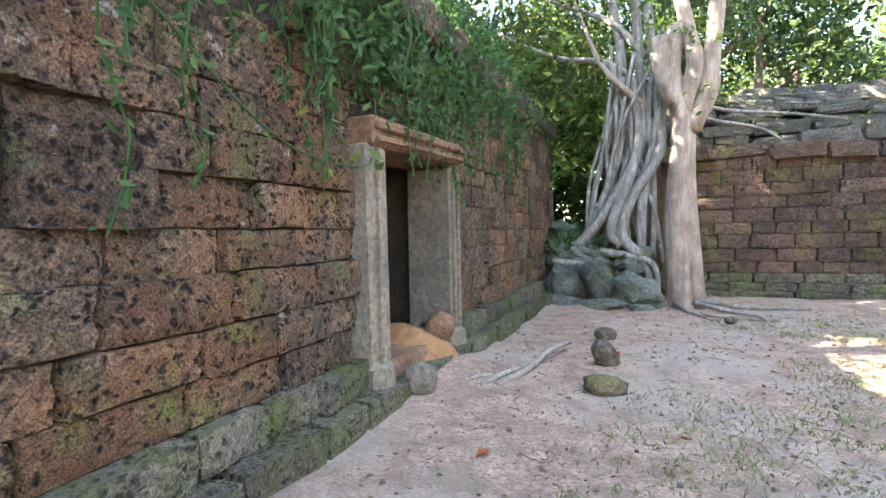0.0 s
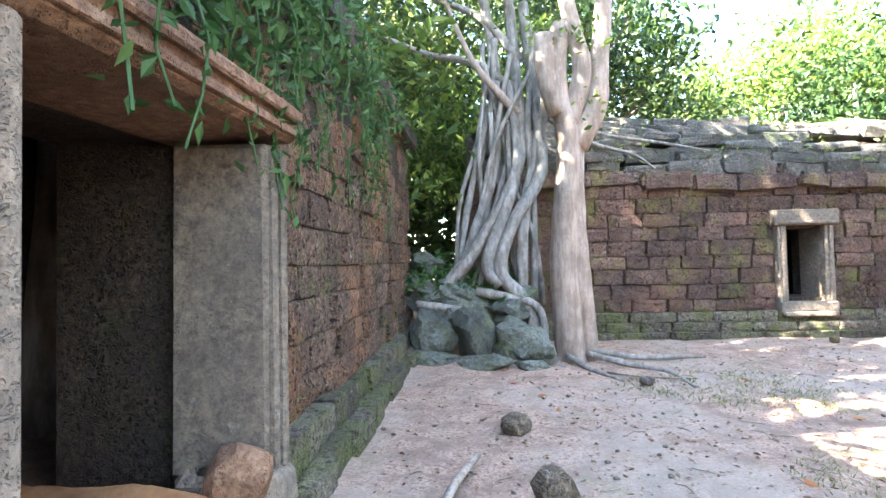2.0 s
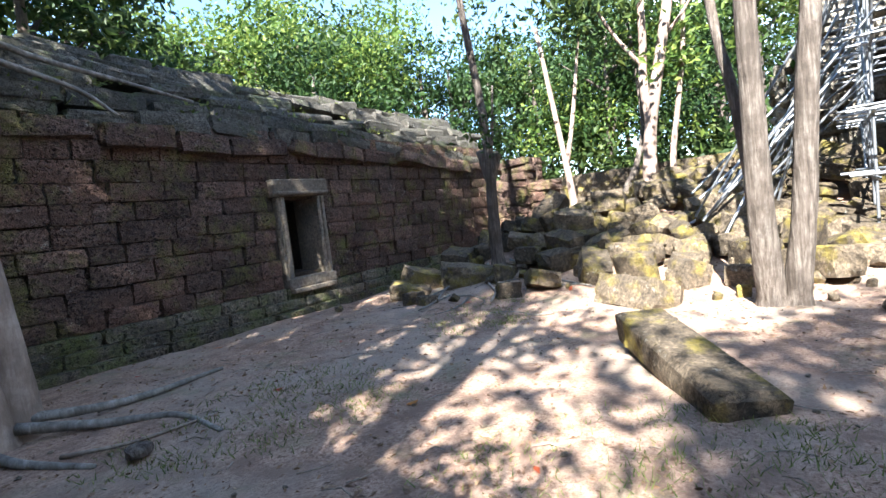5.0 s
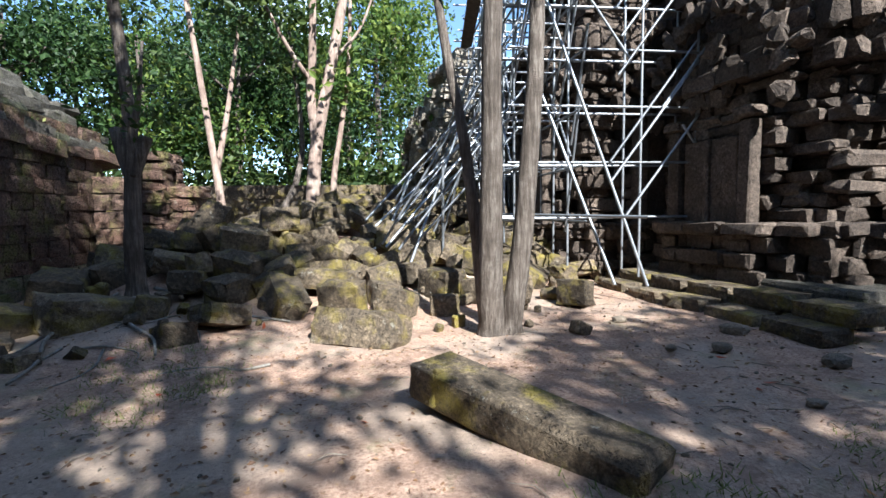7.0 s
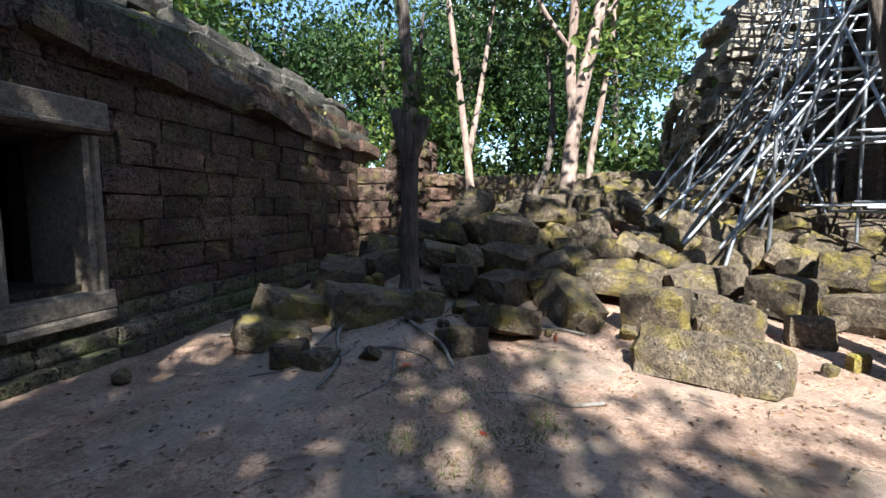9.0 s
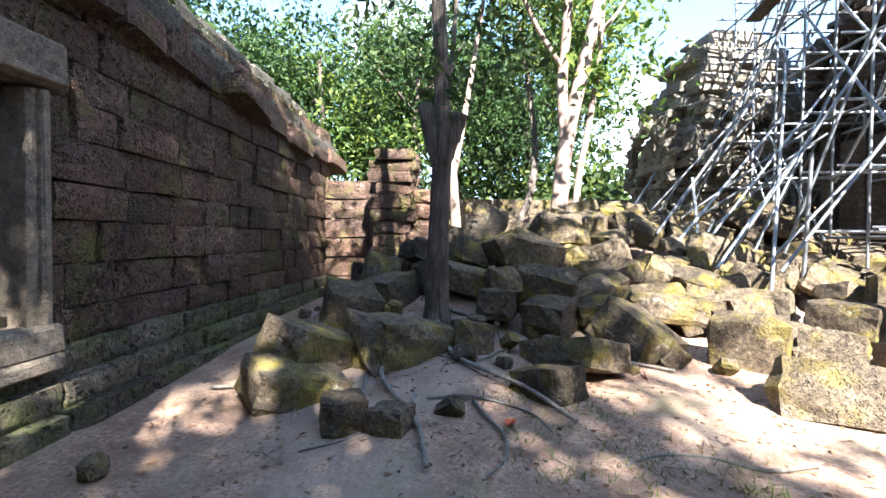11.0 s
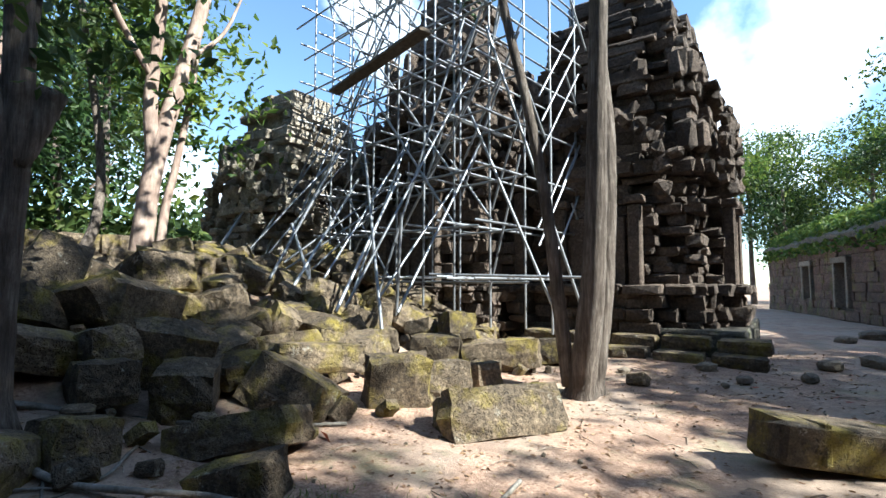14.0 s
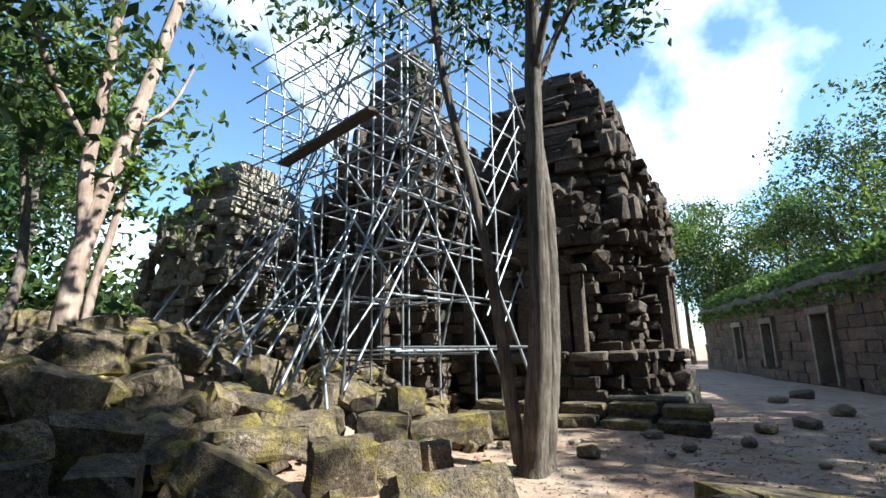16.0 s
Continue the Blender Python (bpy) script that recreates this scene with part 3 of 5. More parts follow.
def broken_end():
    """The ruined pier at the far end of the gallery."""
    e = tagged(new("wall_pier"), "broken laterite pier with moulded courses", "wall", kind="structure")
    r = random.Random(3)
    z = 0.3
    while z < 2.62:
        h = r.uniform(0.16, 0.24)
        wide = 0.95 + 0.12 * math.sin(z * 5)
        for k in range(2):
            ob = new("block", block_mesh(LATERITE_B, r.randrange(14)))
            ob.parent = e
            ob.matrix_basis = pose(13.35 + k * 0.52 + r.uniform(-0.03, 0.03), 10.9 + r.uniform(-0.05, 0.05), z + h / 2, 0, 0, r.uniform(-4, 4)) @ Matrix.Diagonal((wide / 2, 0.74 + 0.10 * math.sin(z * 9), h, 1))
        z += h
    z = 0.3
    while z < 1.85:
        h = r.uniform(0.2, 0.3)
        ob = new("block", block_mesh(LATERITE_B, r.randrange(14)))
        ob.parent = e
        ob.matrix_basis = pose(13.6 + r.uniform(-0.05, 0.05), 10.28 + r.uniform(-0.05, 0.05), z + h / 2, 0, 0, r.uniform(-4, 4)) @ Matrix.Diagonal((0.8, 0.6, h, 1))
        z += h
    for k in range(26):
        ob = new("block", block_mesh(LATERITE_B, r.randrange(14)))
        ob.parent = e
        row = k // 5
        ob.matrix_basis = pose(14.3 + (k % 5) * 0.62, 11.9, 0.3 + row * 0.36, r.uniform(-2, 2), 0, r.uniform(-4, 4)) @ Matrix.Diagonal((0.6, 0.9, 0.35, 1))


broken_end()

# ---- south-west gallery, seen across the court ----
SOUTH = pose(11.3, -21.4, 0, 0, 0, 113.0)
s_open = [(5.6, 6.5, 0.7, 2.1), (9.0, 10.0, 0.5, 2.1), (13.2, 14.3, 0.15, 2.2)]
south = core_wall("wall_south", SOUTH, 18.6, 3.0, 1.0, s_open, "low dark gallery wall with door and window openings")
lay_blocks(south, LATERITE_B, I4, 18.6, course_list(0.0, 3.0, 0.34, rng, 0.01), [(a - 0.12, b + 0.12, lo - 0.1, hi + 0.2) for a, b, lo, hi in s_open], rng, width=(0.7, 1.2))


def south_rest():
    for a, b, lo, hi in s_open:
        e = tagged(new("window_2" if lo > 0.3 else "door_2"), "dark opening with a plain stone frame", "opening", kind="structure")
        e.matrix_basis = SOUTH
        for u in (a - 0.05, b + 0.05):
            h = Heap()
            h.box((u, 0.3, (lo + hi) / 2), (0.16, 0.8, hi - lo + 0.1), None, 0.02, 0.01)
            h.make("jamb", SANDSTONE, e)
        h = Heap()
        h.box(((a + b) / 2, 0.3, hi + 0.1), (b - a + 0.4, 0.85, 0.22), None, 0.02, 0.01)
        h.make("lintel", SANDSTONE, e)
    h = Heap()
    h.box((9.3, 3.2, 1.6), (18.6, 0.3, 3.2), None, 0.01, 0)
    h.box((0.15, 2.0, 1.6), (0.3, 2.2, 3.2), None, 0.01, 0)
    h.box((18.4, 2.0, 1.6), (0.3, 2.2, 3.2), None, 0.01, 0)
    ob = tagged(h.make("wall_south_inner", BACKING), "dark inner walls added to keep the gallery openings dark", "wall", kind="structure")
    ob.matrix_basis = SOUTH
    v, f = [], []
    prof = [(-0.15, 2.95), (-0.2, 3.15), (0.5, 3.6), (1.2, 3.95), (2.2, 4.0), (3.3, 3.0)]
    for i in range(32):
        u = 18.6 * i / 31
        for p, (y, z) in enumerate(prof):
            v.append((u, y, z + 0.16 * noise.noise(Vector((u, y * 2, 4)))))
    n = len(prof)
    f = [(i * n + k, (i + 1) * n + k, (i + 1) * n + k + 1, i * n + k + 1) for i in range(31) for k in range(n - 1)]
    f += [tuple(range(n)), tuple(range(31 * n, 32 * n))]
    ob = tagged(mesh_object("roof_south", v, f, ROOFS), "gallery roof buried under weeds and creepers", "roof", kind="structure")
    ob.matrix_basis = SOUTH
    r = np.random.RandomState(4)
    u = r.uniform(0, 18.6, 9000)
    y = r.uniform(-0.3, 2.6, 9000)
    z = np.interp(y, [-0.3, 0.5, 1.2, 2.6], [2.95, 3.6, 3.95, 3.9]) + r.uniform(0, 0.4, 9000) * (y > -0.1) - 0.5 * r.uniform(0, 1, 9000) * (y <= -0.1)
    ob = leaf_object("creeper_cover", np.stack([u, y, z], 1), 0.13, LEAF_LIGHT, 9)
    ob.matrix_basis = SOUTH
    tagged(ob, "bright green creepers and weeds on the gallery roof", "creeper", kind="stuff")
    # plain wall that closes the court behind the start
    w = core_wall("wall_closing", pose(-0.6, -4.15, 0, 0, 0, 0), 4.3, 3.4, 0.8, [], "plain laterite wall closing the court", 0.0)


south_rest()

# ---- the strangler tree ----
def strangler():
    e = tagged(new("strangler_tree"), "smooth-barked tree with plaited roots gripping the stones", "tree")
    t = Heap()
    line, rad = limb([(2.62, 9.85, -0.1), (2.58, 9.85, 0.5), (2.52, 9.82, 1.6), (2.62, 9.8, 2.8), (2.62, 9.8, 3.6), (2.45, 9.75, 4.3), (2.55, 9.8, 5.2)], 0.25, 0.15, 5)
    rad[0] *= 1.25
    t.tube(line, rad, 14, 0.10, 2)
    line, rad = limb([(2.86, 9.9, -0.1), (2.80, 9.87, 0.8), (2.72, 9.85, 2.0), (2.72, 9.85, 3.4), (2.80, 9.85, 4.2)], 0.17, 0.13, 5)
    t.tube(line, rad, 12, 0.10, 4)
    t.tube(*limb([(2.74, 9.85, 3.3), (3.05, 9.8, 3.9), (3.12, 9.8, 4.6), (3.3, 9.9, 6.2), (3.6, 10.2, 8.2)], 0.19, 0.10, 5), 12, 0.08, 5)
    t.tube(*limb([(2.60, 9.8, 3.6), (2.85, 9.75, 4.4), (2.72, 9.8, 5.2), (2.3, 9.9, 7.4)], 0.18, 0.10, 5), 10, 0.08, 6)
    t.make("trunk", SMOOTH_BARK, e, "smooth pale trunk with a sawn stub", True)
    s = Heap()
    s.tube(*limb([(2.50, 9.78, 3.8), (2.30, 9.70, 4.4), (2.28, 9.68, 5.0)], 0.17, 0.15, 3), 10, 0.05, 7)
    s.make("sawn_stub", SMOOTH_BARK, e, smooth=True)
    r = random.Random(12)
    top = Vector((1.75, 10.6, 5.6))
    paths = [
        [(1.55, 10.05, 1.15), (1.35, 10.1, 1.5), (1.70, 10.2, 2.5), (1.95, 10.4, 3.5), (1.9, 10.6, 4.8), (1.8, 10.8, 6.5)],
        [(2.05, 10.05, 0.15), (2.0, 10.0, 0.8), (1.55, 10.0, 1.35), (1.75, 10.1, 2.1), (2.25, 10.2, 3.0), (2.2, 10.4, 4.2), (2.05, 10.6, 6.0)],
        [(0.35, 10.25, 0.9), (0.85, 10.2, 1.35), (1.25, 10.2, 1.9), (1.85, 10.3, 3.1), (1.75, 10.5, 4.6)],
        [(0.75, 10.5, 1.0), (1.15, 10.45, 2.1), (1.5, 10.5, 3.2), (1.55, 10.7, 4.8), (1.3, 10.9, 6.6)],
        [(1.9, 10.2, 1.0), (1.95, 10.25, 2.2), (2.2, 10.35, 3.4), (2.45, 10.2, 4.6)],
        [(2.3, 10.5, 2.9), (2.0, 10.45, 3.4), (2.35, 10.5, 4.0), (2.3, 10.7, 5.5)],
    ]
    for i, p in enumerate(paths):
        h = Heap()
        h.tube(*limb(p, 0.115 if i < 3 else 0.085, 0.09, 5), 9, 0.2, 20 + i)
        h.make("root", ROOT_BARK, e, smooth=True)
    for i in range(16):
        a = (r.uniform(0.5, 2.3), r.uniform(10.3, 10.6), r.uniform(0.7, 1.4))
        b = (r.uniform(1.3, 2.3), r.uniform(10.3, 10.7), r.uniform(3.2, 5.4))
        mid_ = [(a[k] * (1 - q) + b[k] * q + r.uniform(-0.16, 0.16)) for q in (0.33,) for k in range(3)]
        mid2 = [(a[k] * (1 - q) + b[k] * q + r.uniform(-0.16, 0.16)) for q in (0.66,) for k in range(3)]
        h = Heap()
        h.tube(*limb([a, mid_, mid2, b], r.uniform(0.03, 0.075), r.uniform(0.03, 0.06), 4), 7, 0.1, 50 + i)
        h.make("root", ROOT_BARK, e, smooth=True)
    # roots over the rocks, along the ground and over the gallery roof
    for i, p in enumerate([
        [(0.2, 9.95, 0.85), (0.75, 9.75, 0.80), (1.15, 9.62, 0.72), (1.25, 9.55, 0.35)],
        [(1.15, 10.0, 1.05), (1.7, 9.95, 0.95), (2.15, 9.85, 0.75), (2.2, 9.75, 0.05)],
        [(2.8, 9.7, 0.12), (3.3, 9.3, 0.04), (3.7, 8.9, 0.02), (3.75, 8.2, 0.0)],
        [(2.9, 9.8, 0.15), (3.6, 9.75, 0.05), (4.6, 9.9, 0.03)],
        [(2.5, 9.6, 0.1), (2.7, 9.0, 0.04), (3.0, 8.5, 0.0)],
        [(2.4, 10.6, 4.0), (3.2, 11.4, 3.75), (4.1, 11.55, 3.5), (4.5, 11.5, 3.2)],
        [(2.3, 10.6, 4.2), (3.5, 11.8, 4.0), (4.8, 12.0, 3.8), (5.6, 11.75, 3.55)],
    ]):
        h = Heap()
        h.tube(*limb(p, 0.085 if i < 2 else 0.05, 0.045 if i < 2 else 0.02, 5), 8, 0.12, 80 + i)
        h.make("root", ROOT_BARK, e, smooth=True)
    limbs = [
        [(1.95, 10.6, 4.4), (1.2, 10.6, 5.0), (0.2, 10.7, 5.3), (-1.2, 11.0, 6.2), (-2.2, 11.2, 7.4)],
        [(2.0, 10.6, 5.0), (1.3, 10.8, 5.9), (0.3, 11.2, 6.6), (-1.2, 11.6, 7.6)],
        [(1.8, 10.7, 6.0), (2.0, 11.2, 7.5), (1.6, 11.8, 9.4)],
        [(3.3, 9.9, 6.2), (3.8, 10.6, 7.6), (4.2, 11.6, 9.0)],
        [(2.1, 10.6, 3.9), (1.55, 10.2, 4.35), (1.1, 10.2, 5.0), (0.6, 10.6, 6.4)],
    ]
    for i, p in enumerate(limbs):
        h = Heap()
        h.tube(*limb(p, 0.085, 0.03, 5), 9, 0.08, 90 + i)
        h.make("limb", ROOT_BARK if i != 4 else SMOOTH_BARK, e, smooth=True)
    rs = np.random.RandomState(6)
    cs = []
    for _ in range(120):
        c = np.array((rs.uniform(-3.5, 3.2), rs.uniform(9.2, 13.5), rs.uniform(5.6, 10.0)))
        cs.append(c + rs.normal(size=(60, 3)) * (0.42, 0.42, 0.26))
    for _ in range(46):
        c = np.array((rs.uniform(2.2, 4.4), rs.uniform(11.0, 14.5), rs.uniform(5.6, 9.5)))
        cs.append(c + rs.normal(size=(50, 3)) * (0.4, 0.4, 0.25))
    for _ in range(34):
        c = np.array((rs.uniform(-4.0, 0.6), rs.uniform(9.6, 12.5), rs.uniform(4.6, 6.2)))
        cs.append(c + rs.normal(size=(45, 3)) * (0.4, 0.4, 0.25))
    # unseen high clumps added to the crown to shade the north wall
    for _ in range(100):
        c = np.array((rs.normal(3.0, 1.2), rs.normal(8.8, 0.6), rs.normal(9.8, 0.6)))
        cs.append(c + rs.normal(size=(60, 3)) * (0.42, 0.42, 0.26))
    leaf_object("crown", np.concatenate(cs), 0.075, LEAF, 5, e, "loose crown of small glossy leaves, with unseen clumps added for shade", long=1.3)
    sm = []
    for c in ((2.95, 9.75, 3.9), (2.5, 9.7, 5.0), (2.9, 9.6, 4.9), (2.2, 9.9, 5.2)):
        sm.append(np.array(c) + rs.normal(size=(45, 3)) * 0.16)
    leaf_object("epicormic_leaves", np.concatenate(sm), 0.05, LEAF_LIGHT, 15, e, long=1.5)


strangler()

TREE_ROCKS = (
    ((0.50, 9.80, 0.40), (0.70, 0.6, 0.85), (14, -8, 25)), ((1.12, 9.62, 0.42), (0.55, 0.6, 0.95), (12, -22, 40)), ((1.85, 9.52, 0.28), (0.95, 0.6, 0.62), (8, 20, -18)),
    ((0.95, 10.2, 0.92), (1.15, 0.7, 0.45), (10, 22, 8)), ((1.75, 10.15, 0.80), (0.8, 0.7, 0.55), (-14, -18, 35)), ((0.25, 10.4, 1.0), (0.7, 0.8, 0.55), (16, 10, 60)),
    ((0.30, 10.8, 1.5), (0.65, 0.5, 0.35), (0, 26, 10)), ((0.55, 9.40, 0.08), (0.8, 0.42, 0.26), (6, 10, 22)), ((1.25, 9.22, 0.08), (0.85, 0.4, 0.24), (-8, -6, -14)), ((1.95, 9.15, 0.05), (0.5, 0.4, 0.18), (0, 8, 40)), ((0.75, 9.95, 0.75), (0.5, 0.42, 0.4), (30, 20, 70)),
)
for i, (c, s, t) in enumerate(TREE_ROCKS):
    rock("boulder", c, s, t, TREE_ROCK, 100 + i, "grey-green mossy boulder under the tree roots", "rock", "boulders under the tree", 0.5)
rs = np.random.RandomState(77)
cs = np.stack([rs.uniform(0.0, 1.9, 700), rs.uniform(9.9, 11.2, 700), np.zeros(700)], 1)
cs[:, 2] = 0.95 + 0.35 * rs.uniform(0, 1, 700) + (cs[:, 1] - 9.9) * 0.4 - cs[:, 0] * 0.12
tagged(leaf_object("fern_patch", cs, 0.06, IVY, 8, long=1.6), "small ferns growing among the boulders", "fern", kind="stuff")

# ---- small stones and wood on the court ----
rock("pointed_stone", (1.70, 5.22, 0.08), (0.26, 0.22, 0.46), (8, -14, 20), RUBBLE, 201, "small pointed mossy stone standing in the dirt", "stone", lump=0.35)
rock("flat_stone", (1.78, 4.35, 0.05), (0.42, 0.34, 0.22), (0, 5, 30), RUBBLE, 202, "flat mossy stone half sunk in the dirt", "stone")
rock("low_stone", (1.55, 6.72, 0.04), (0.34, 0.28, 0.2), (0, 0, 70), RUBBLE, 203, "low mossy stone in the dirt", "stone")
rock("seed_cone", (3.23, 8.33, 0.05), (0.2, 0.17, 0.11), (0, 0, 0), DARK_BARK, 204, "dark knotty lump of wood on the dirt", "wood")
rock("small_stone", (7.35, 11.25, 0.05), (0.16, 0.13, 0.13), (0, 0, 0), RUBBLE, 205, "fist-sized stone at the wall foot", "stone")


def branch(pts, r0, r1, seed, label):
    h = Heap()
    h.tube(*limb(pts, r0, r1, 4), 7, 0.12, seed)
    return tagged(h.make("dead_branch", DEAD_WOOD, smooth=True), label, "branch", "branches by the doorway")


branch([(0.85, 4.05, 0.05), (1.0, 4.7, 0.06), (1.05, 5.3, 0.09), (1.22, 5.85, 0.10)], 0.045, 0.022, 1, "bleached crooked branch on the dirt")
branch([(0.72, 3.95, 0.05), (0.83, 4.35, 0.08), (0.95, 4.75, 0.06)], 0.04, 0.02, 2, "bleached crooked branch on the dirt")
branch([(0.55, 3.9, 0.05), (0.62, 4.1, 0.10), (0.78, 4.35, 0.05)], 0.03, 0.018, 3, "bleached crooked branch on the dirt")
branch([(2.9, 8.9, 0.02), (3.3, 8.6, 0.03), (3.9, 8.55, 0.02)], 0.018, 0.01, 4, "thin twig on the dirt")
for i, p in enumerate([[(8.3, 8.7, 0.03), (8.9, 9.0, 0.07), (9.6, 9.6, 0.14), (10.4, 9.85, 0.38)], [(9.6, 7.6, 0.04), (9.9, 8.3, 0.10), (10.4, 9.0, 0.2), (10.6, 9.7, 0.4)], [(8.6, 10.2, 0.04), (9.4, 10.3, 0.10), (10.4, 10.1, 0.36)], [(7.6, 9.6, 0.02), (8.2, 9.75, 0.04), (9.0, 10.15, 0.1), (9.8, 10.2, 0.2)]]):
    h = Heap()
    h.tube(*limb(p, 0.014, 0.026, 5), 7, 0.15, 30 + i)
    tagged(h.make("surface_root", ROOT_BARK, smooth=True), "grey tree root lying on the dirt", "root", "roots on the dirt")

rr = random.Random(66)
for i in range(16):
    x, y = rr.uniform(7.4, 10.2), rr.uniform(8.0, 11.0)
    a = rr.uniform(-0.8, 0.8)
    p = [(x, y, hill(x, y) + 0.004)]
    for k in range(4):
        a += rr.uniform(-0.7, 0.7)
        x, y = x + math.cos(a) * 0.28, y + math.sin(a) * 0.28
        p.append((x, y, hill(x, y) + rr.uniform(0.0, 0.03)))
    h = Heap()
    h.tube(*limb(p, 0.006, 0.016, 4), 6, 0.15, 130 + i)
    tagged(h.make("surface_root", ROOT_BARK, smooth=True), "thin grey root creeping over the dirt", "root", "roots on the dirt")

# the long carved slab
slab = Heap()
slab.box((0, 0, 0), (1.85, 0.46, 0.30), None, 0.05, 0.025)
slab.box((0.62, 0.0, 0.02), (0.05, 0.475, 0.28), None, 0.01, 0.004)
ob = tagged(slab.make("fallen_pillar", RUBBLE), "long fallen sandstone pillar with lichen, lying in the dirt", "pillar")
ob.matrix_basis = pose(6.15, 5.45, 0.085, 6, -5, 38)

# ---- trees ----
def trunk_tree(name, label, trunks, mat, crown=None, group=""):
    e = tagged(new(name), label, "tree", group)
    for i, (pts, r0, r1) in enumerate(trunks):
        h = Heap()
        line, rad = limb(pts, r0, r1, 5)
        if i < 2 and pts[0][2] < 0.6:
            rad[0] *= 1.5
            rad[1] *= 1.18
        h.tube(line, rad, 12, 0.10, i + 3)
        h.make("trunk" if pts[0][2] < 0.8 or i == 0 else "limb", mat, e, smooth=True)
    if crown is not None:
        cen, clumps, spread, size, material, seed = crown
        r = np.random.RandomState(seed)
        c = []
        for _ in range(clumps):
            p = np.array(cen) + r.normal(size=3) * np.array(spread)
            c.append(p + r.normal(size=(55, 3)) * (0.34, 0.34, 0.22))
        leaf_object("crown", np.concatenate(c), size, material, seed, e, long=1.4, droop=0.2)
    return e


trunk_tree("twin_tree", "tree with two fissured grey trunks from one foot", [
    ([(8.75, 5.06, -0.08), (8.66, 5.10, 0.45), (8.56, 5.12, 1.1), (8.50, 5.12, 2.0), (8.46, 5.12, 3.2), (8.40, 5.1, 5.0), (8.2, 5.2, 8.0)], 0.165, 0.08),
    ([(8.74, 4.86, -0.08), (8.68, 4.80, 0.45), (8.62, 4.72, 1.15), (8.58, 4.64, 2.3), (8.62, 4.56, 3.3), (8.75, 4.5, 5.0), (8.4, 4.6, 8.0)], 0.14, 0.07),
    ([(8.86, 5.12, 0.1), (8.93, 5.18, 0.9), (8.98, 5.26, 1.7), (9.05, 5.36, 2.5), (9.15, 5.52, 3.4), (9.40, 5.70, 4.9), (9.5, 5.9, 7.0)], 0.085, 0.045),
    ([(8.42, 5.1, 4.6), (8.0, 5.3, 5.6), (7.2, 5.6, 6.9), (6.6, 5.9, 8.2)], 0.06, 0.03),
    ([(8.72, 4.52, 4.7), (8.5, 4.0, 5.9), (7.8, 3.7, 7.2), (7.0, 3.6, 8.4)], 0.06, 0.03),
], DARK_BARK, ((8.6, 5.2, 7.2), 60, (1.9, 1.7, 0.5), 0.085, LEAF_DARK, 61))
trunk_tree("topped_tree", "thin tree with a knotted pollarded head", [
    ([(10.37, 9.83, 0.20), (10.36, 9.83, 0.9), (10.35, 9.81, 1.5), (10.35, 9.78, 2.4), (10.34, 9.82, 3.5), (10.1, 9.9, 5.6), (9.6, 9.8, 8.6)], 0.14, 0.05),
    ([(10.35, 9.79, 2.0), (10.36, 9.90, 2.35), (10.37, 9.98, 2.66)], 0.10, 0.085),
    ([(10.35, 9.79, 2.0), (10.36, 9.68, 2.3), (10.38, 9.59, 2.55)], 0.10, 0.09),
    ([(10.35, 9.79, 2.3), (10.45, 9.72, 2.9), (10.55, 9.65, 3.9)], 0.045, 0.02),
    ([(9.9, 9.85, 6.6), (9.2, 9.2, 7.6), (8.4, 8.6, 8.8)], 0.05, 0.03),
], DARK_BARK, ((10.35, 9.65, 2.85), 3, (0.2, 0.2, 0.2), 0.06, LEAF, 62))
trunk_tree("pale_tree", "tall pale-barked tree forking high up", [
    ([(14.5, 7.97, 0.7), (14.5, 7.90, 2.2), (14.5, 7.76, 3.3), (14.5, 7.28, 5.5), (14.5, 6.6, 9.0)], 0.18, 0.09),
    ([(14.5, 7.80, 2.9), (14.5, 7.90, 4.1), (14.5, 7.83, 5.2), (14.3, 7.7, 9.4)], 0.115, 0.07),
    ([(14.5, 7.88, 4.4), (14.4, 8.5, 5.4), (14.2, 9.0, 6.6), (13.9, 9.3, 8.2)], 0.05, 0.025),
    ([(14.5, 7.4, 4.9), (14.6, 6.8, 5.6), (14.7, 6.4, 6.6)], 0.045, 0.02),
], PALE_BARK, ((14.0, 7.6, 9.6), 46, (1.6, 1.8, 0.9), 0.10, LEAF, 63))
trunk_tree("slender_tree", "slender pale tree behind the fallen stones", [
    ([(15.0, 7.55, 0.8), (15.0, 7.49, 2.3), (15.0, 7.34, 3.2), (15.05, 7.1, 4.8), (15.1, 7.0, 6.6)], 0.085, 0.04),
], PALE_BARK, ((15.2, 7.3, 5.0), 18, (0.5, 0.6, 0.9), 0.10, LEAF_LIGHT, 64))
trunk_tree("leaning_tree", "grey tree with two thin forking stems", [
    ([(14.4, 9.85, 0.7), (14.35, 9.9, 1.8), (14.2, 10.0, 3.1), (14.0, 10.3, 6.0)], 0.11, 0.05),
    ([(14.3, 9.93, 2.4), (14.5, 9.7, 3.8), (14.6, 9.4, 5.8)], 0.07, 0.035),
], PALE_BARK, ((14.2, 9.8, 7.0), 50, (1.4, 1.4, 0.9), 0.10, LEAF, 65))
trunk_tree("bent_tree", "bent dark trunk behind the fallen stones", [
    ([(14.6, 8.75, 0.7), (14.8, 8.65, 1.5), (15.1, 8.4, 2.2), (15.6, 8.3, 3.4), (16.0, 8.6, 6.0)], 0.10, 0.05),
], DARK_BARK)

# ---- woods around the court ----
FOREST = []


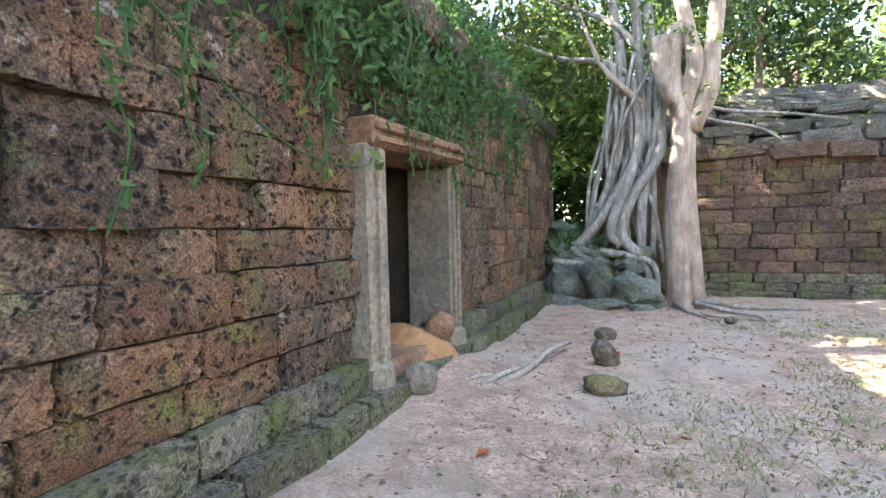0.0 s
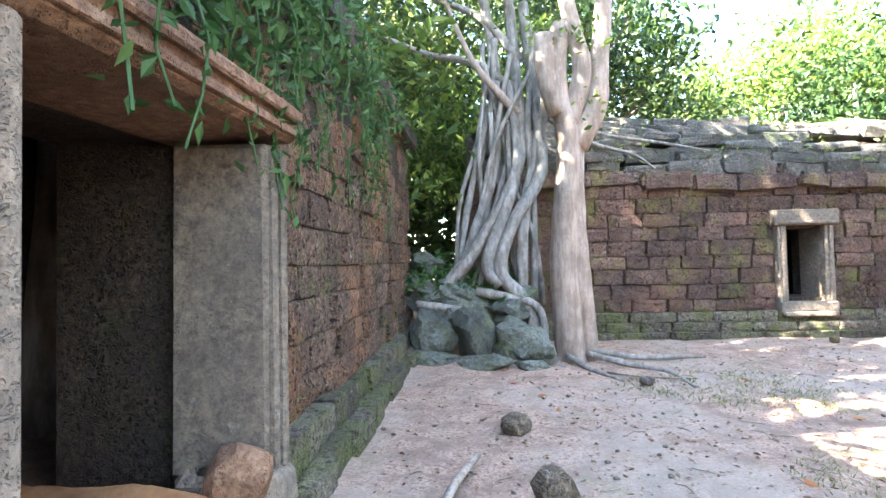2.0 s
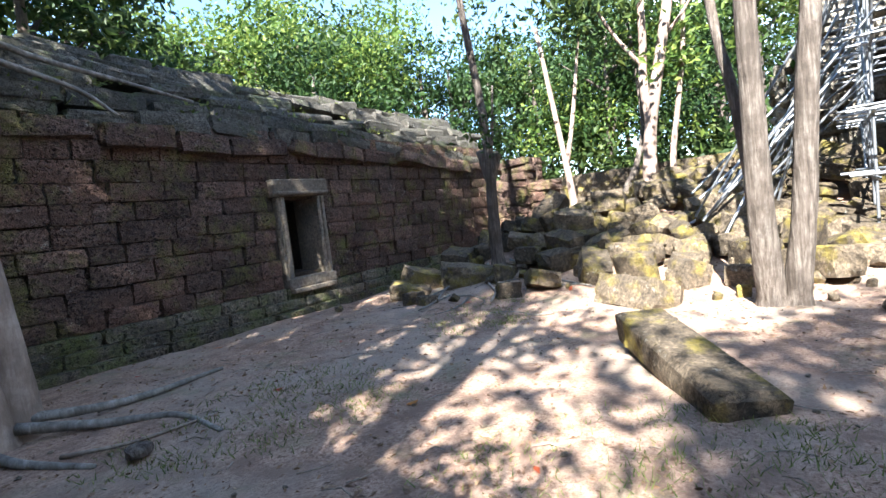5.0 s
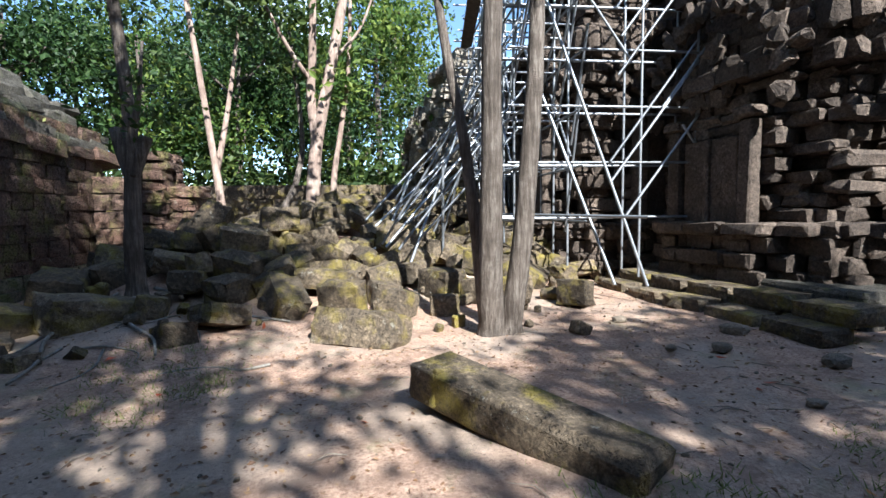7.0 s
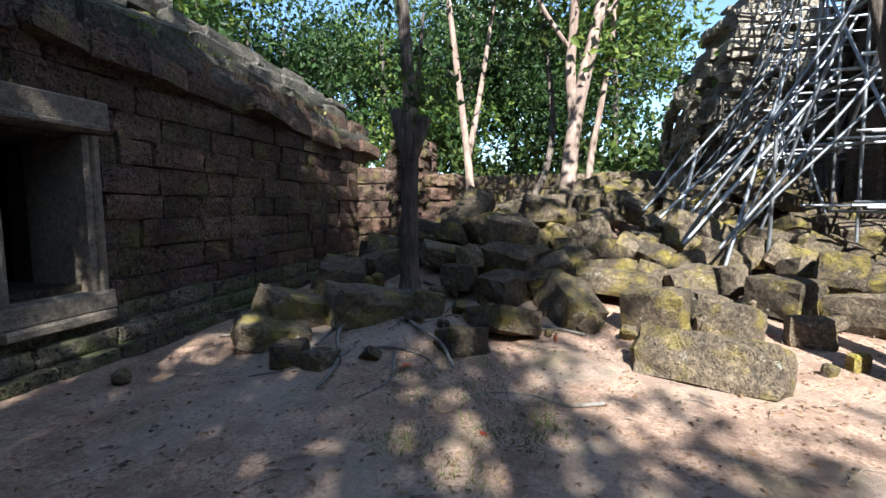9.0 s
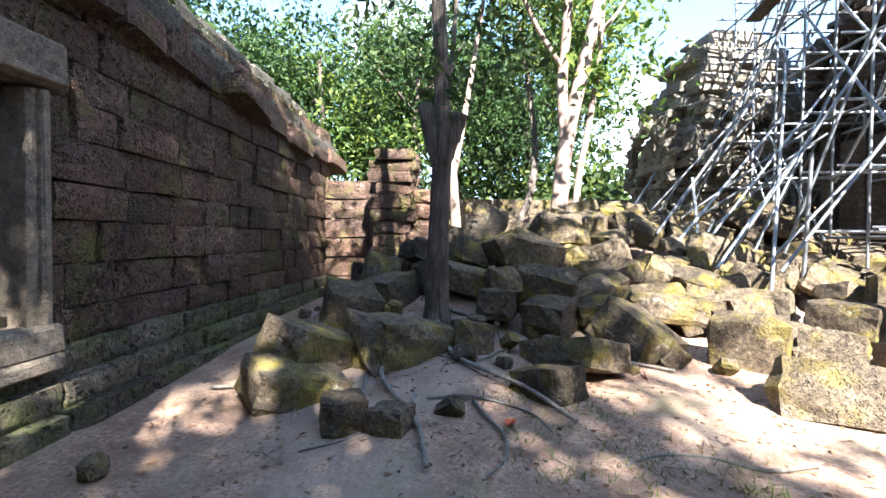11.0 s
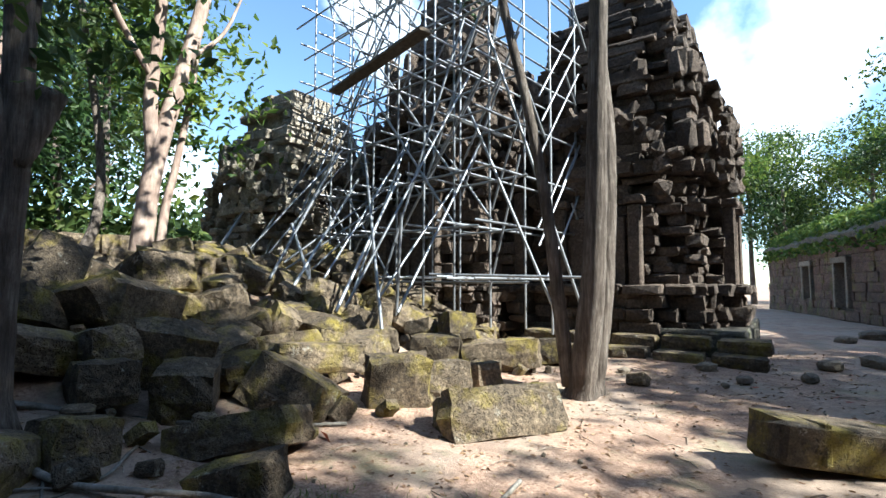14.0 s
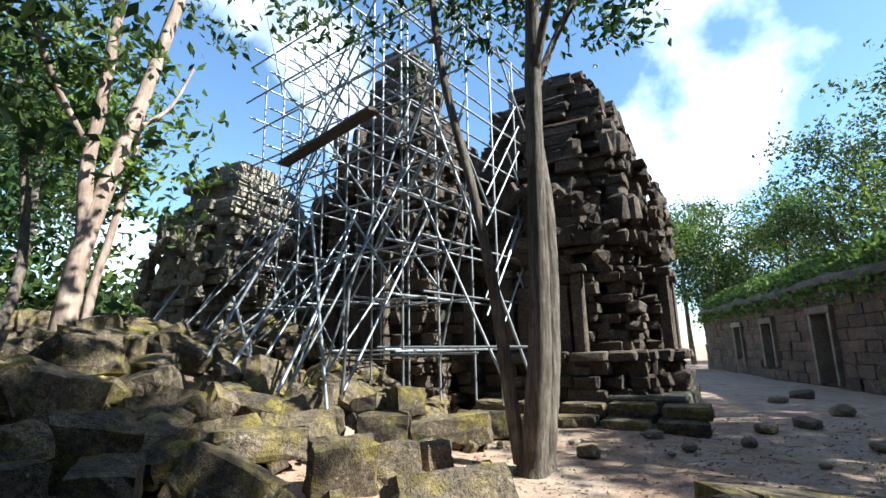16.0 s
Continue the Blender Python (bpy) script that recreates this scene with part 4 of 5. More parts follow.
def forest_kinds():
    for k in range(6):
        r = np.random.RandomState(300 + k)
        e = tagged(new("forest_tree"), "leafy jungle tree beyond the ruins", "tree", "trees around the ruins")
        tall = (9.5, 11.5, 8.0, 12.5, 7.0, 10.0)[k]
        h = Heap()
        h.tube(*limb([(0, 0, -0.3), (r.uniform(-0.2, 0.2), r.uniform(-0.2, 0.2), tall * 0.35), (r.uniform(-0.4, 0.4), r.uniform(-0.4, 0.4), tall * 0.9)], 0.2, 0.07, 4), 8, 0.1, k)
        h.make("trunk", PALE_BARK if k % 3 == 0 else DARK_BARK, e, smooth=True)
        c = []
        for b in range(6):
            a = r.uniform(0, 6.28)
            z0 = tall * r.uniform(0.35, 0.75)
            reach = r.uniform(1.0, 2.4)
            p1 = (math.cos(a) * reach, math.sin(a) * reach, z0 + r.uniform(0.8, 2.0))
            g = Heap()
            g.tube(*limb([(0, 0, z0), (p1[0] * 0.5, p1[1] * 0.5, z0 + 0.7), p1], 0.08, 0.03, 3), 6, 0.1, b)
            g.make("limb", DARK_BARK, e, smooth=True)
            for _ in range(11):
                q = np.array(p1) + r.normal(size=3) * (0.85, 0.85, 0.7)
                c.append(q + r.normal(size=(54, 3)) * (0.45, 0.45, 0.28))
        for _ in range(26):
            q = np.array((0, 0, tall * 0.85)) + r.normal(size=3) * (1.2, 1.2, 1.2)
            c.append(q + r.normal(size=(54, 3)) * (0.45, 0.45, 0.28))
        leaf_object("crown", np.concatenate(c), 0.115, (LEAF, LEAF_LIGHT, LEAF_DARK)[k % 3], 400 + k, e, long=1.3, droop=0.15)
        FOREST.append(e)


forest_kinds()
fr = random.Random(44)
spots = []
# behind the north gallery and the low east wall, round to the south
for x in np.arange(-9, 24, 2.3):
    if not 1.5 < x < 12.5:
        spots.append((x + fr.uniform(-0.8, 0.8), 19.5 + fr.uniform(-1.5, 2.5)))
    spots.append((x + fr.uniform(-0.8, 0.8), 25 + fr.uniform(-2, 3) + (12 if 2 < x < 11 else 0)))
for y in np.arange(6, 20, 2.2):
    spots.append((24.5 + fr.uniform(-1.2, 2), y + fr.uniform(-0.8, 0.8)))
    spots.append((29.5 + fr.uniform(-1.5, 2), y + fr.uniform(-0.8, 0.8)))
for y in np.arange(-30, 18, 3.0):
    spots.append((-10 + fr.uniform(-2, 1), y + fr.uniform(-1, 1)))
for y, x in ((-30, 9.5), (-33, 12.5), (-28, 13.5), (-35, 7.0), (-31, 16.0), (-26, 11.5), (-37, 10.5), (-12, 0.5), (-16, 2.0), (-21, 3.2), (-25, 5.0), (-29, 6.5), (-33, 9.0), (-8, -2.0)):
    spots.append((x + fr.uniform(-0.6, 0.6), y + fr.uniform(-0.6, 0.6)))
for x, y in ((5.3, 18.5), (3.9, 17.2), (6.8, 21.5), (2.4, 18.2), (7.0, 33), (9.5, 37), (12.5, 30), (4.5, 38), (-2.2, 13.2), (-4.5, 11.5), (-1.0, 15.5), (0.8, 17.0), (-5.5, 14.5)):
    spots.append((x, y))
for i, (x, y) in enumerate(spots):
    k = fr.randrange(6)
    s = fr.uniform(0.85, 1.2)
    m = pose(x, y, 0, 0, 0, fr.uniform(0, 360))
    if i < 6:
        FOREST[i].matrix_basis = m
    else:
        copy_thing(FOREST[k], m)


# unseen tall trees added behind the west wall, so their crowns shade the court
def shade_tree(x, y, z, clumps, spread, seed):
    trunk_tree("shade_tree", "unseen leafy tree added behind the west wall for shade", [
        ([(x - 0.3, y, 0.0), (x - 0.2, y + 0.1, z * 0.4), (x, y, z * 0.75), (x + 0.2, y, z + 0.6)], 0.24, 0.10),
        ([(x, y, z * 0.6), (x + 0.9, y + 0.7, z * 0.85), (x + 1.5, y + 1.2, z)], 0.10, 0.05),
        ([(x, y, z * 0.55), (x - 0.9, y - 0.7, z * 0.8), (x - 1.4, y - 1.2, z)], 0.10, 0.05),
    ], PALE_BARK, ((x, y, z), clumps, (spread, spread, 0.9), 0.12, LEAF, seed), "shade trees")


shade_tree(-5.0, 4.8, 9.6, 62, 1.5, 801)
shade_tree(-3.9, 7.6, 9.4, 52, 1.6, 802)
shade_tree(-7.0, 7.2, 11.5, 52, 1.8, 803)
shade_tree(-4.2, -3.6, 9.5, 90, 1.6, 804)
shade_tree(-6.5, -6.5, 11.0, 90, 1.8, 805)
shade_tree(-3.2, -1.3, 10.2, 60, 1.1, 806)
shade_tree(-2.6, 6.6, 12.8, 38, 1.4, 807)
shade_tree(-2.0, 9.0, 12.4, 42, 1.4, 808)
shade_tree(-5.4, 4.8, 13.2, 24, 1.3, 809)
shade_tree(-4.5, 0.4, 9.2, 46, 0.75, 810)
shade_tree(-3.7, 3.9, 14.6, 40, 1.0, 811)
shade_tree(-4.4, 4.6, 16.2, 42, 1.0, 812)


def undergrowth():
    r = np.random.RandomState(9)
    c = []
    for _ in range(560):
        side = r.randint(3)
        if side == 0:
            p = (r.uniform(-9, 24), r.uniform(16.5, 21), r.uniform(0.5, 3.5))
        elif side == 1:
            p = (r.uniform(22, 27), r.uniform(-8, 18), r.uniform(0.4, 3.4))
        else:
            p = (r.uniform(-8, -2.8), r.uniform(10.5, 17), r.uniform(0.5, 5.0))
        c.append(np.array(p) + r.normal(size=(100, 3)) * (0.65, 0.65, 0.55))
    tagged(leaf_object("undergrowth", np.concatenate(c), 0.18, LEAF, 31, long=1.3), "dense green undergrowth at the edge of the woods", "bushes", kind="stuff")


undergrowth()
# low enclosure wall to the east
EAST = pose(20.5, 18, 0, 0, 0, -90)
east = core_wall("wall_east", EAST, 26.0, 2.0, 0.8, [], "low mossy laterite enclosure wall", 0.12)
lay_blocks(east, RUBBLE, I4, 26.0, course_list(0.0, 2.1, 0.42, rng, 0.01), [], rng, width=(0.8, 1.3))

# ---- fallen stones ----
def heap_height(x, y):
    def bell(cx, cy, sx, sy, h):
        return h * math.exp(-((x - cx) / sx) ** 2 - ((y - cy) / sy) ** 2)
    return max(bell(14.4, 7.4, 2.6, 2.6, 0.95), bell(14.5, 4.3, 2.2, 1.8, 1.2), bell(12.2, 9.2, 1.5, 1.4, 0.75), bell(12.4, 5.0, 1.5, 1.2, 0.55))


FALLEN_MESH = [rough_box(1000 + k, 3, 0.12, 0.062) for k in range(12)]
for k in range(12):
    me = bpy.data.meshes.new("fallen_block")
    FALLEN_MESH[k].to_mesh(me)
    FALLEN_MESH[k].free()
    me.materials.append(RUBBLE)
    FALLEN_MESH[k] = me


def fallen(centre, size, turn, seed, label="fallen mossy sandstone block in the rubble"):
    ob = tagged(new("fallen_block", FALLEN_MESH[seed % 12]), label, "stone block", "fallen blocks")
    ob.matrix_basis = pose(*centre, *turn) @ Matrix.Diagonal((*size, 1))
    return ob


FIXED = (
    # standing stone, yellow diamond, tilted white slab, yellow block, white block, beam beside it
    ((9.75, 6.90, 0.22), (0.32, 0.64, 0.66), (0, -12, -27)), ((12.58, 6.98, 0.72), (0.5, 0.3, 0.42), (40, 20, 30)), ((11.85, 9.38, 1.22), (0.36, 0.5, 1.05), (28, 38, 10)),
    ((10.62, 5.45, 0.34), (0.48, 0.68, 0.46), (0, 0, -52)), ((10.80, 4.84, 0.62), (0.42, 0.46, 0.42), (6, 10, -20)), ((10.15, 4.72, 0.26), (1.15, 0.42, 0.42), (3, 6, 42)),
    # red slab, low rock, dark slanting block, long beam
    ((9.62, 8.50, 0.14), (0.95, 0.55, 0.28), (14, 12, 40)), ((8.98, 8.80, 0.03), (0.52, 0.42, 0.34), (5, 14, 40)), ((10.18, 7.78, 0.22), (0.52, 0.85, 0.5), (24, 14, -60)), ((10.68, 7.22, 0.44), (0.45, 0.98, 0.32), (4, 4, -15)),
    # blocks at the foot of the gallery
    ((9.70, 10.05, 0.18), (1.25, 0.62, 0.52), (6, 12, -35)), ((9.15, 10.78, 0.22), (0.95, 0.55, 0.46), (14, 16, -22)), ((8.62, 10.72, 0.08), (0.75, 0.5, 0.34), (8, 14, -50)), ((8.18, 10.22, 0.06), (0.42, 0.3, 0.26), (0, 4, 20)), ((8.15, 9.90, 0.04), (0.32, 0.26, 0.2), (0, 4, -10)), ((10.2, 10.75, 0.4), (0.8, 0.6, 0.6), (10, -8, 20)), ((10.9, 10.5, 0.5), (0.7, 0.6, 0.5), (-12, 8, 60)), ((9.95, 9.45, 0.2), (0.5, 0.4, 0.36), (12, 8, 15)),
    ((11.6, 8.75, 0.85), (0.5, 0.85, 0.8), (10, -14, 30)), ((10.9, 8.65, 0.45), (0.45, 0.75, 0.85), (14, -10, -20)), ((11.3, 9.9, 0.65), (0.6, 0.7, 0.45), (10, 8, 30)), ((12.6, 8.3, 1.25), (0.85, 0.7, 0.5), (0, 18, 15)),
    ((9.75, 6.18, 0.16), (0.40, 0.5, 0.46), (0, 18, -35)), ((10.35, 6.35, 0.22), (0.6, 0.45, 0.4), (12, 0, 15)), ((9.8, 5.5, 0.12), (0.35, 0.4, 0.36), (0, 8, -10)), ((11.9, 4.35, 0.52), (0.7, 1.2, 0.34), (8, 4, -62)),
    ((12.6, 6.0, 0.85), (1.0, 1.1, 0.5), (16, 18, 20)), ((11.9, 10.8, 0.55), (0.9, 0.7, 0.5), (0, 15, 0)), ((10.0, 3.5, 0.22), (0.5, 0.35, 0.4), (10, 5, 40)),
)
for i, (c, s, t) in enumerate(FIXED):
    fallen(c, s, t, 500 + i)
fallen((8.74, 6.62, 0.08), (0.55, 1.12, 0.46), (0, 22, -27), 490, "wedge-shaped mossy stone lying in sunlight")
fr = random.Random(71)
placed = 0
tries = 0
keep_off = [(c[0], c[1]) for c, s, t in FIXED]
while placed < 330 and tries < 4000:
    tries += 1
    x, y = fr.uniform(9.9, 18.2), fr.uniform(2.4, 11.6)
    hh = heap_height(x, y)
    if hh < 0.12 or (x < 10.9 and hh < 0.16) or (x - 8.7) ** 2 + (y - 5.0) ** 2 < 1.6 or (x - 10.37) ** 2 + (y - 9.83) ** 2 < 0.36:
        continue
    if min((x - a) ** 2 + (y - b) ** 2 for a, b in keep_off) < 0.13:
        continue
    placed += 1
    keep_off.append((x, y))
    s = (fr.uniform(0.3, 0.78), fr.uniform(0.28, 0.56), fr.uniform(0.24, 0.44))
    fallen((x, y, hill(x, y) + hh * fr.uniform(0.75, 1.0) + 0.05), s, (fr.uniform(-28, 28), fr.uniform(-28, 28), fr.uniform(0, 180)), 600 + placed)
v, f = [], []
n = 40
for j in range(n):
    for i in range(n):
        x, y = 9.6 + 9.2 * i / (n - 1), 1.8 + 10.4 * j / (n - 1)
        hh = heap_height(x, y)
        v.append((x, y, hill(x, y) + hh * 0.55 - 0.10 + 0.12 * noise.noise(Vector((x * 2, y * 2, 6)))))
f = [(j * n + i, j * n + i + 1, (j + 1) * n + i + 1, (j + 1) * n + i) for j in range(n - 1) for i in range(n - 1)]
tagged(mesh_object("rubble_bed", v, f, GROUND), "dark small rubble and earth between the blocks", "rubble", kind="stuff")
h = Heap()
for _ in range(420):
    x, y = fr.uniform(8.2, 18), fr.uniform(0.6, 11.5)
    if (x < 9.5 and fr.random() < 0.8):
        continue
    s = fr.uniform(0.06, 0.2)
    h.box((x, y, hill(x, y) + heap_height(x, y) * 0.8 + s * 0.2), (s * 1.3, s, s * 0.8), pose(0, 0, 0, fr.uniform(0, 90), fr.uniform(0, 90), fr.uniform(0, 90)), 0.02, 0.012, fr)
tagged(h.make("stone_chips", RUBBLE), "small broken stones in the dirt", "stones", kind="stuff")

# ---- towers ----
def tower(name, label, at, half, top, turn, mat, seed, broken=0.0, slim=(0.88, 0.95, 0.72, 0.55, 0.36)):
    """A stepped brick-and-stone sanctuary: redented body, false door, pilasters, pediment and shrinking storeys."""
    e = tagged(new(name), label, "tower")
    e.matrix_basis = pose(*at, 0, 0, turn)
    r = random.Random(seed)
    tiers = [(0.0, 0.9, 1.16), (0.9, top * 0.40, 1.0), (top * 0.40, top * 0.46, 1.10), (top * 0.46, top * 0.62, slim[0]), (top * 0.62, top * 0.66, slim[1]), (top * 0.66, top * 0.79, slim[2]), (top * 0.79, top * 0.90, slim[3]), (top * 0.90, top, slim[4])]
    for ti, (z0, z1, k) in enumerate(tiers):
        h = Heap()
        hw = half * k
        h.box((0, 0, (z0 + z1) / 2), (hw * 1.5, hw * 1.5, z1 - z0), None, 0.05, 0.02, r)
        z = z0
        while z < z1 - 0.02:
            ch = min(r.uniform(0.15, 0.27), z1 - z)
            flare = 1 + (0.05 * math.sin((z - z0) / max(0.3, z1 - z0) * math.pi * 3) if ti in (0, 2, 4) else 0.012 * math.sin(z * 9))
            taper = 1 - 0.08 * (z - z0) / max(0.5, z1 - z0) if ti > 1 else 1
            for side in range(4):
                rot = pose(0, 0, 0, 0, 0, side * 90)
                u = -hw * 0.84
                while u < hw * 0.84:
                    w = min(r.uniform(0.35, 0.8), hw * 0.84 - u + 0.02)
                    mid_u = abs(u + w / 2) / hw
                    d = hw * (1.0 if mid_u < 0.42 else 0.89 if mid_u < 0.66 else 0.76) * flare * taper
                    gone = broken * max(0, (z / top - 0.45)) * 2.2
                    if r.random() > gone and w > 0.08:
                        p = rot @ Vector((u + w / 2, -(d - 0.17), z + ch / 2))
                        h.box(p, (w, 0.36 + r.uniform(-0.06, 0.06), ch), rot @ pose(0, 0, 0, r.uniform(-2, 2), 0, r.uniform(-2, 2)), 0.035, 0.03, r)
                    u += w
            z += ch
        if ti in (2, 4):
            for side in range(4):
                rot = pose(0, 0, 0, 0, 0, side * 90)
                for q in (-0.8, -0.4, 0.4, 0.8):
                    if r.random() < broken * 0.7:
                        continue
                    p = rot @ Vector((q * hw * 0.9, -hw * 0.82, z1 + 0.25))
                    h.box(p, (0.32, 0.3, 0.6), rot, 0.1, 0.04, r)
        ob = h.make("storey", mat, e)
        ob["kind"] = "stuff"
    zt = top * 0.40
    for side in range(4):
        rot = pose(0, 0, 0, 0, 0, side * 90)
        d = Heap()
        d.box(rot @ Vector((0, -half * 1.04, zt * 0.46)), (half * 0.52, 0.12, zt * 0.56), rot, 0.02, 0.01, r)
        d.box(rot @ Vector((0, -half * 1.07, zt * 0.46)), (0.1, 0.14, zt * 0.56), rot, 0.02, 0.01, r)
        d.make("false_door", mat, e)
        for s in (-1, 1):
            q = Heap()
            q.box(rot @ Vector((s * half * 0.36, -half * 1.06, zt * 0.48)), (0.24, 0.22, zt * 0.66), rot, 0.03, 0.01, r)
            q.box(rot @ Vector((s * half * 0.36, -half * 1.07, zt * 0.84)), (0.36, 0.3, 0.16), rot, 0.03, 0.01, r)
            q.box(rot @ Vector((s * half * 0.36, -half * 1.07, zt * 0.18)), (0.34, 0.3, 0.2), rot, 0.03, 0.01, r)
            q.make("pilaster", mat, e)
        if broken < 0.8:
            g = Heap()
            n_ = 15
            for i in range(n_ + 1):
                a = math.pi * i / n_
                px, pz = math.cos(a) * half * 0.62, zt * 0.84 + 0.15 + (math.sin(a) ** 0.8) * half * 0.78
                g.box(rot @ Vector((px, -half * 1.08, pz)), (0.26, 0.26, 0.3), rot @ pose(0, 0, 0, 0, r.uniform(-20, 20), 0), 0.08, 0.05, r)
                if i % 2:
                    g.box(rot @ Vector((px * 1.18, -half * 1.07, pz + 0.2)), (0.14, 0.16, 0.3), rot @ pose(0, 0, 0, 0, 90 - math.degrees(a), 0), 0.05, 0.03, r)
            for i in range(16):
                g.box(rot @ Vector((r.uniform(-0.4, 0.4) * half, -half * 1.03, zt * 0.88 + r.uniform(0.1, 0.55) * half)), (0.3, 0.16, 0.3), rot @ pose(0, 0, 0, 0, r.uniform(0, 40), 0), 0.07, 0.05, r)
            g.make("pediment", mat, e, "carved flame-shaped pediment")["kind"] = "stuff"
    return e


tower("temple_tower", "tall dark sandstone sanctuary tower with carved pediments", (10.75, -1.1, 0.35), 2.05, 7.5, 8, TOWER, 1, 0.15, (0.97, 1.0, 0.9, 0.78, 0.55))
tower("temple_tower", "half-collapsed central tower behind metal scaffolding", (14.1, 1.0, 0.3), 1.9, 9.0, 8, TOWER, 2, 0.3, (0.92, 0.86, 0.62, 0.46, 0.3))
tower("ruined_tower", "broken sanctuary tower with sunlight put into its pale stone colour", (17.3, 3.75, 0.6), 1.6, 5.4, 8, RUIN, 3, 0.75, (0.95, 0.98, 0.85, 0.75, 0.5))


def steps():
    e = tagged(new("temple_plinth"), "low moulded stone plinth in front of the tower", "plinth", kind="structure")
    r = random.Random(17)
    for row, (z, out) in enumerate(((0.08, 0.75), (0.28, 0.35))):
        for side in range(1):
            a, b = ((7.5, 1.15 + out), (11.6, 1.75 + out)) if side == 0 else ((7.9 - out, -3.6), (7.4 - out, 1.7 + out))
            a, b = Vector((*a, 0)), Vector((*b, 0))
            n_ = int((b - a).length / 0.75)
            for i in range(n_):
                p = a.lerp(b, (i + 0.5) / n_)
                if r.random() < 0.06:
                    continue
                ob = new("plinth_stone", block_mesh(RUBBLE if side == 0 else ROOFS, r.randrange(14)))
                ob.parent = e
                ang = math.degrees(math.atan2(b.y - a.y, b.x - a.x))
                ob.matrix_basis = pose(p.x, p.y - 0.3 * (side == 0), z + r.uniform(-0.02, 0.02), r.uniform(-2, 2), r.uniform(-2, 2), ang + r.uniform(-3, 3)) @ Matrix.Diagonal((0.74, 0.5, 0.22, 1))
    h = Heap()
    h.box((10.75, -1.1, 0.2), (5.0, 4.7, 0.5), pose(0, 0, 0, 0, 0, 8), 0.05, 0.01)
    h.make("platform", ROOFS, e)


steps()
for i, (x, y, s) in enumerate(((7.6, 2.9, 0.34), (8.2, 2.3, 0.5), (7.0, 2.2, 0.4), (7.7, 3.4, 0.2), (6.4, 0.2, 0.7), (5.6, 1.8, 0.5), (6.9, 0.9, 0.6), (5.9, -1.8, 0.8), (7.0, -3.5, 0.7), (6.6, -5.0, 0.9), (6.2, 3.2, 0.22), (9.0, 3.3, 0.3))):
    rock("loose_stone", (x, y, s * 0.09), (s * 0.62, s * 0.5, s * 0.34), (0, 6, i * 40), SANDSTONE, 700 + i, "dull loose stone lying on the dirt", "stone", "loose stones by the tower")

# ---- scaffolding ----
def pole_mesh():
    v, f = tube([(0, 0, 0), (0, 0, 1)], [1, 1], 8)
    me = bpy.data.meshes.new("pole")
    me.from_pydata(v, [], f)
    me.polygons.foreach_set("use_smooth", [True] * len(me.polygons))
    me.materials.append(STEEL)
    return me


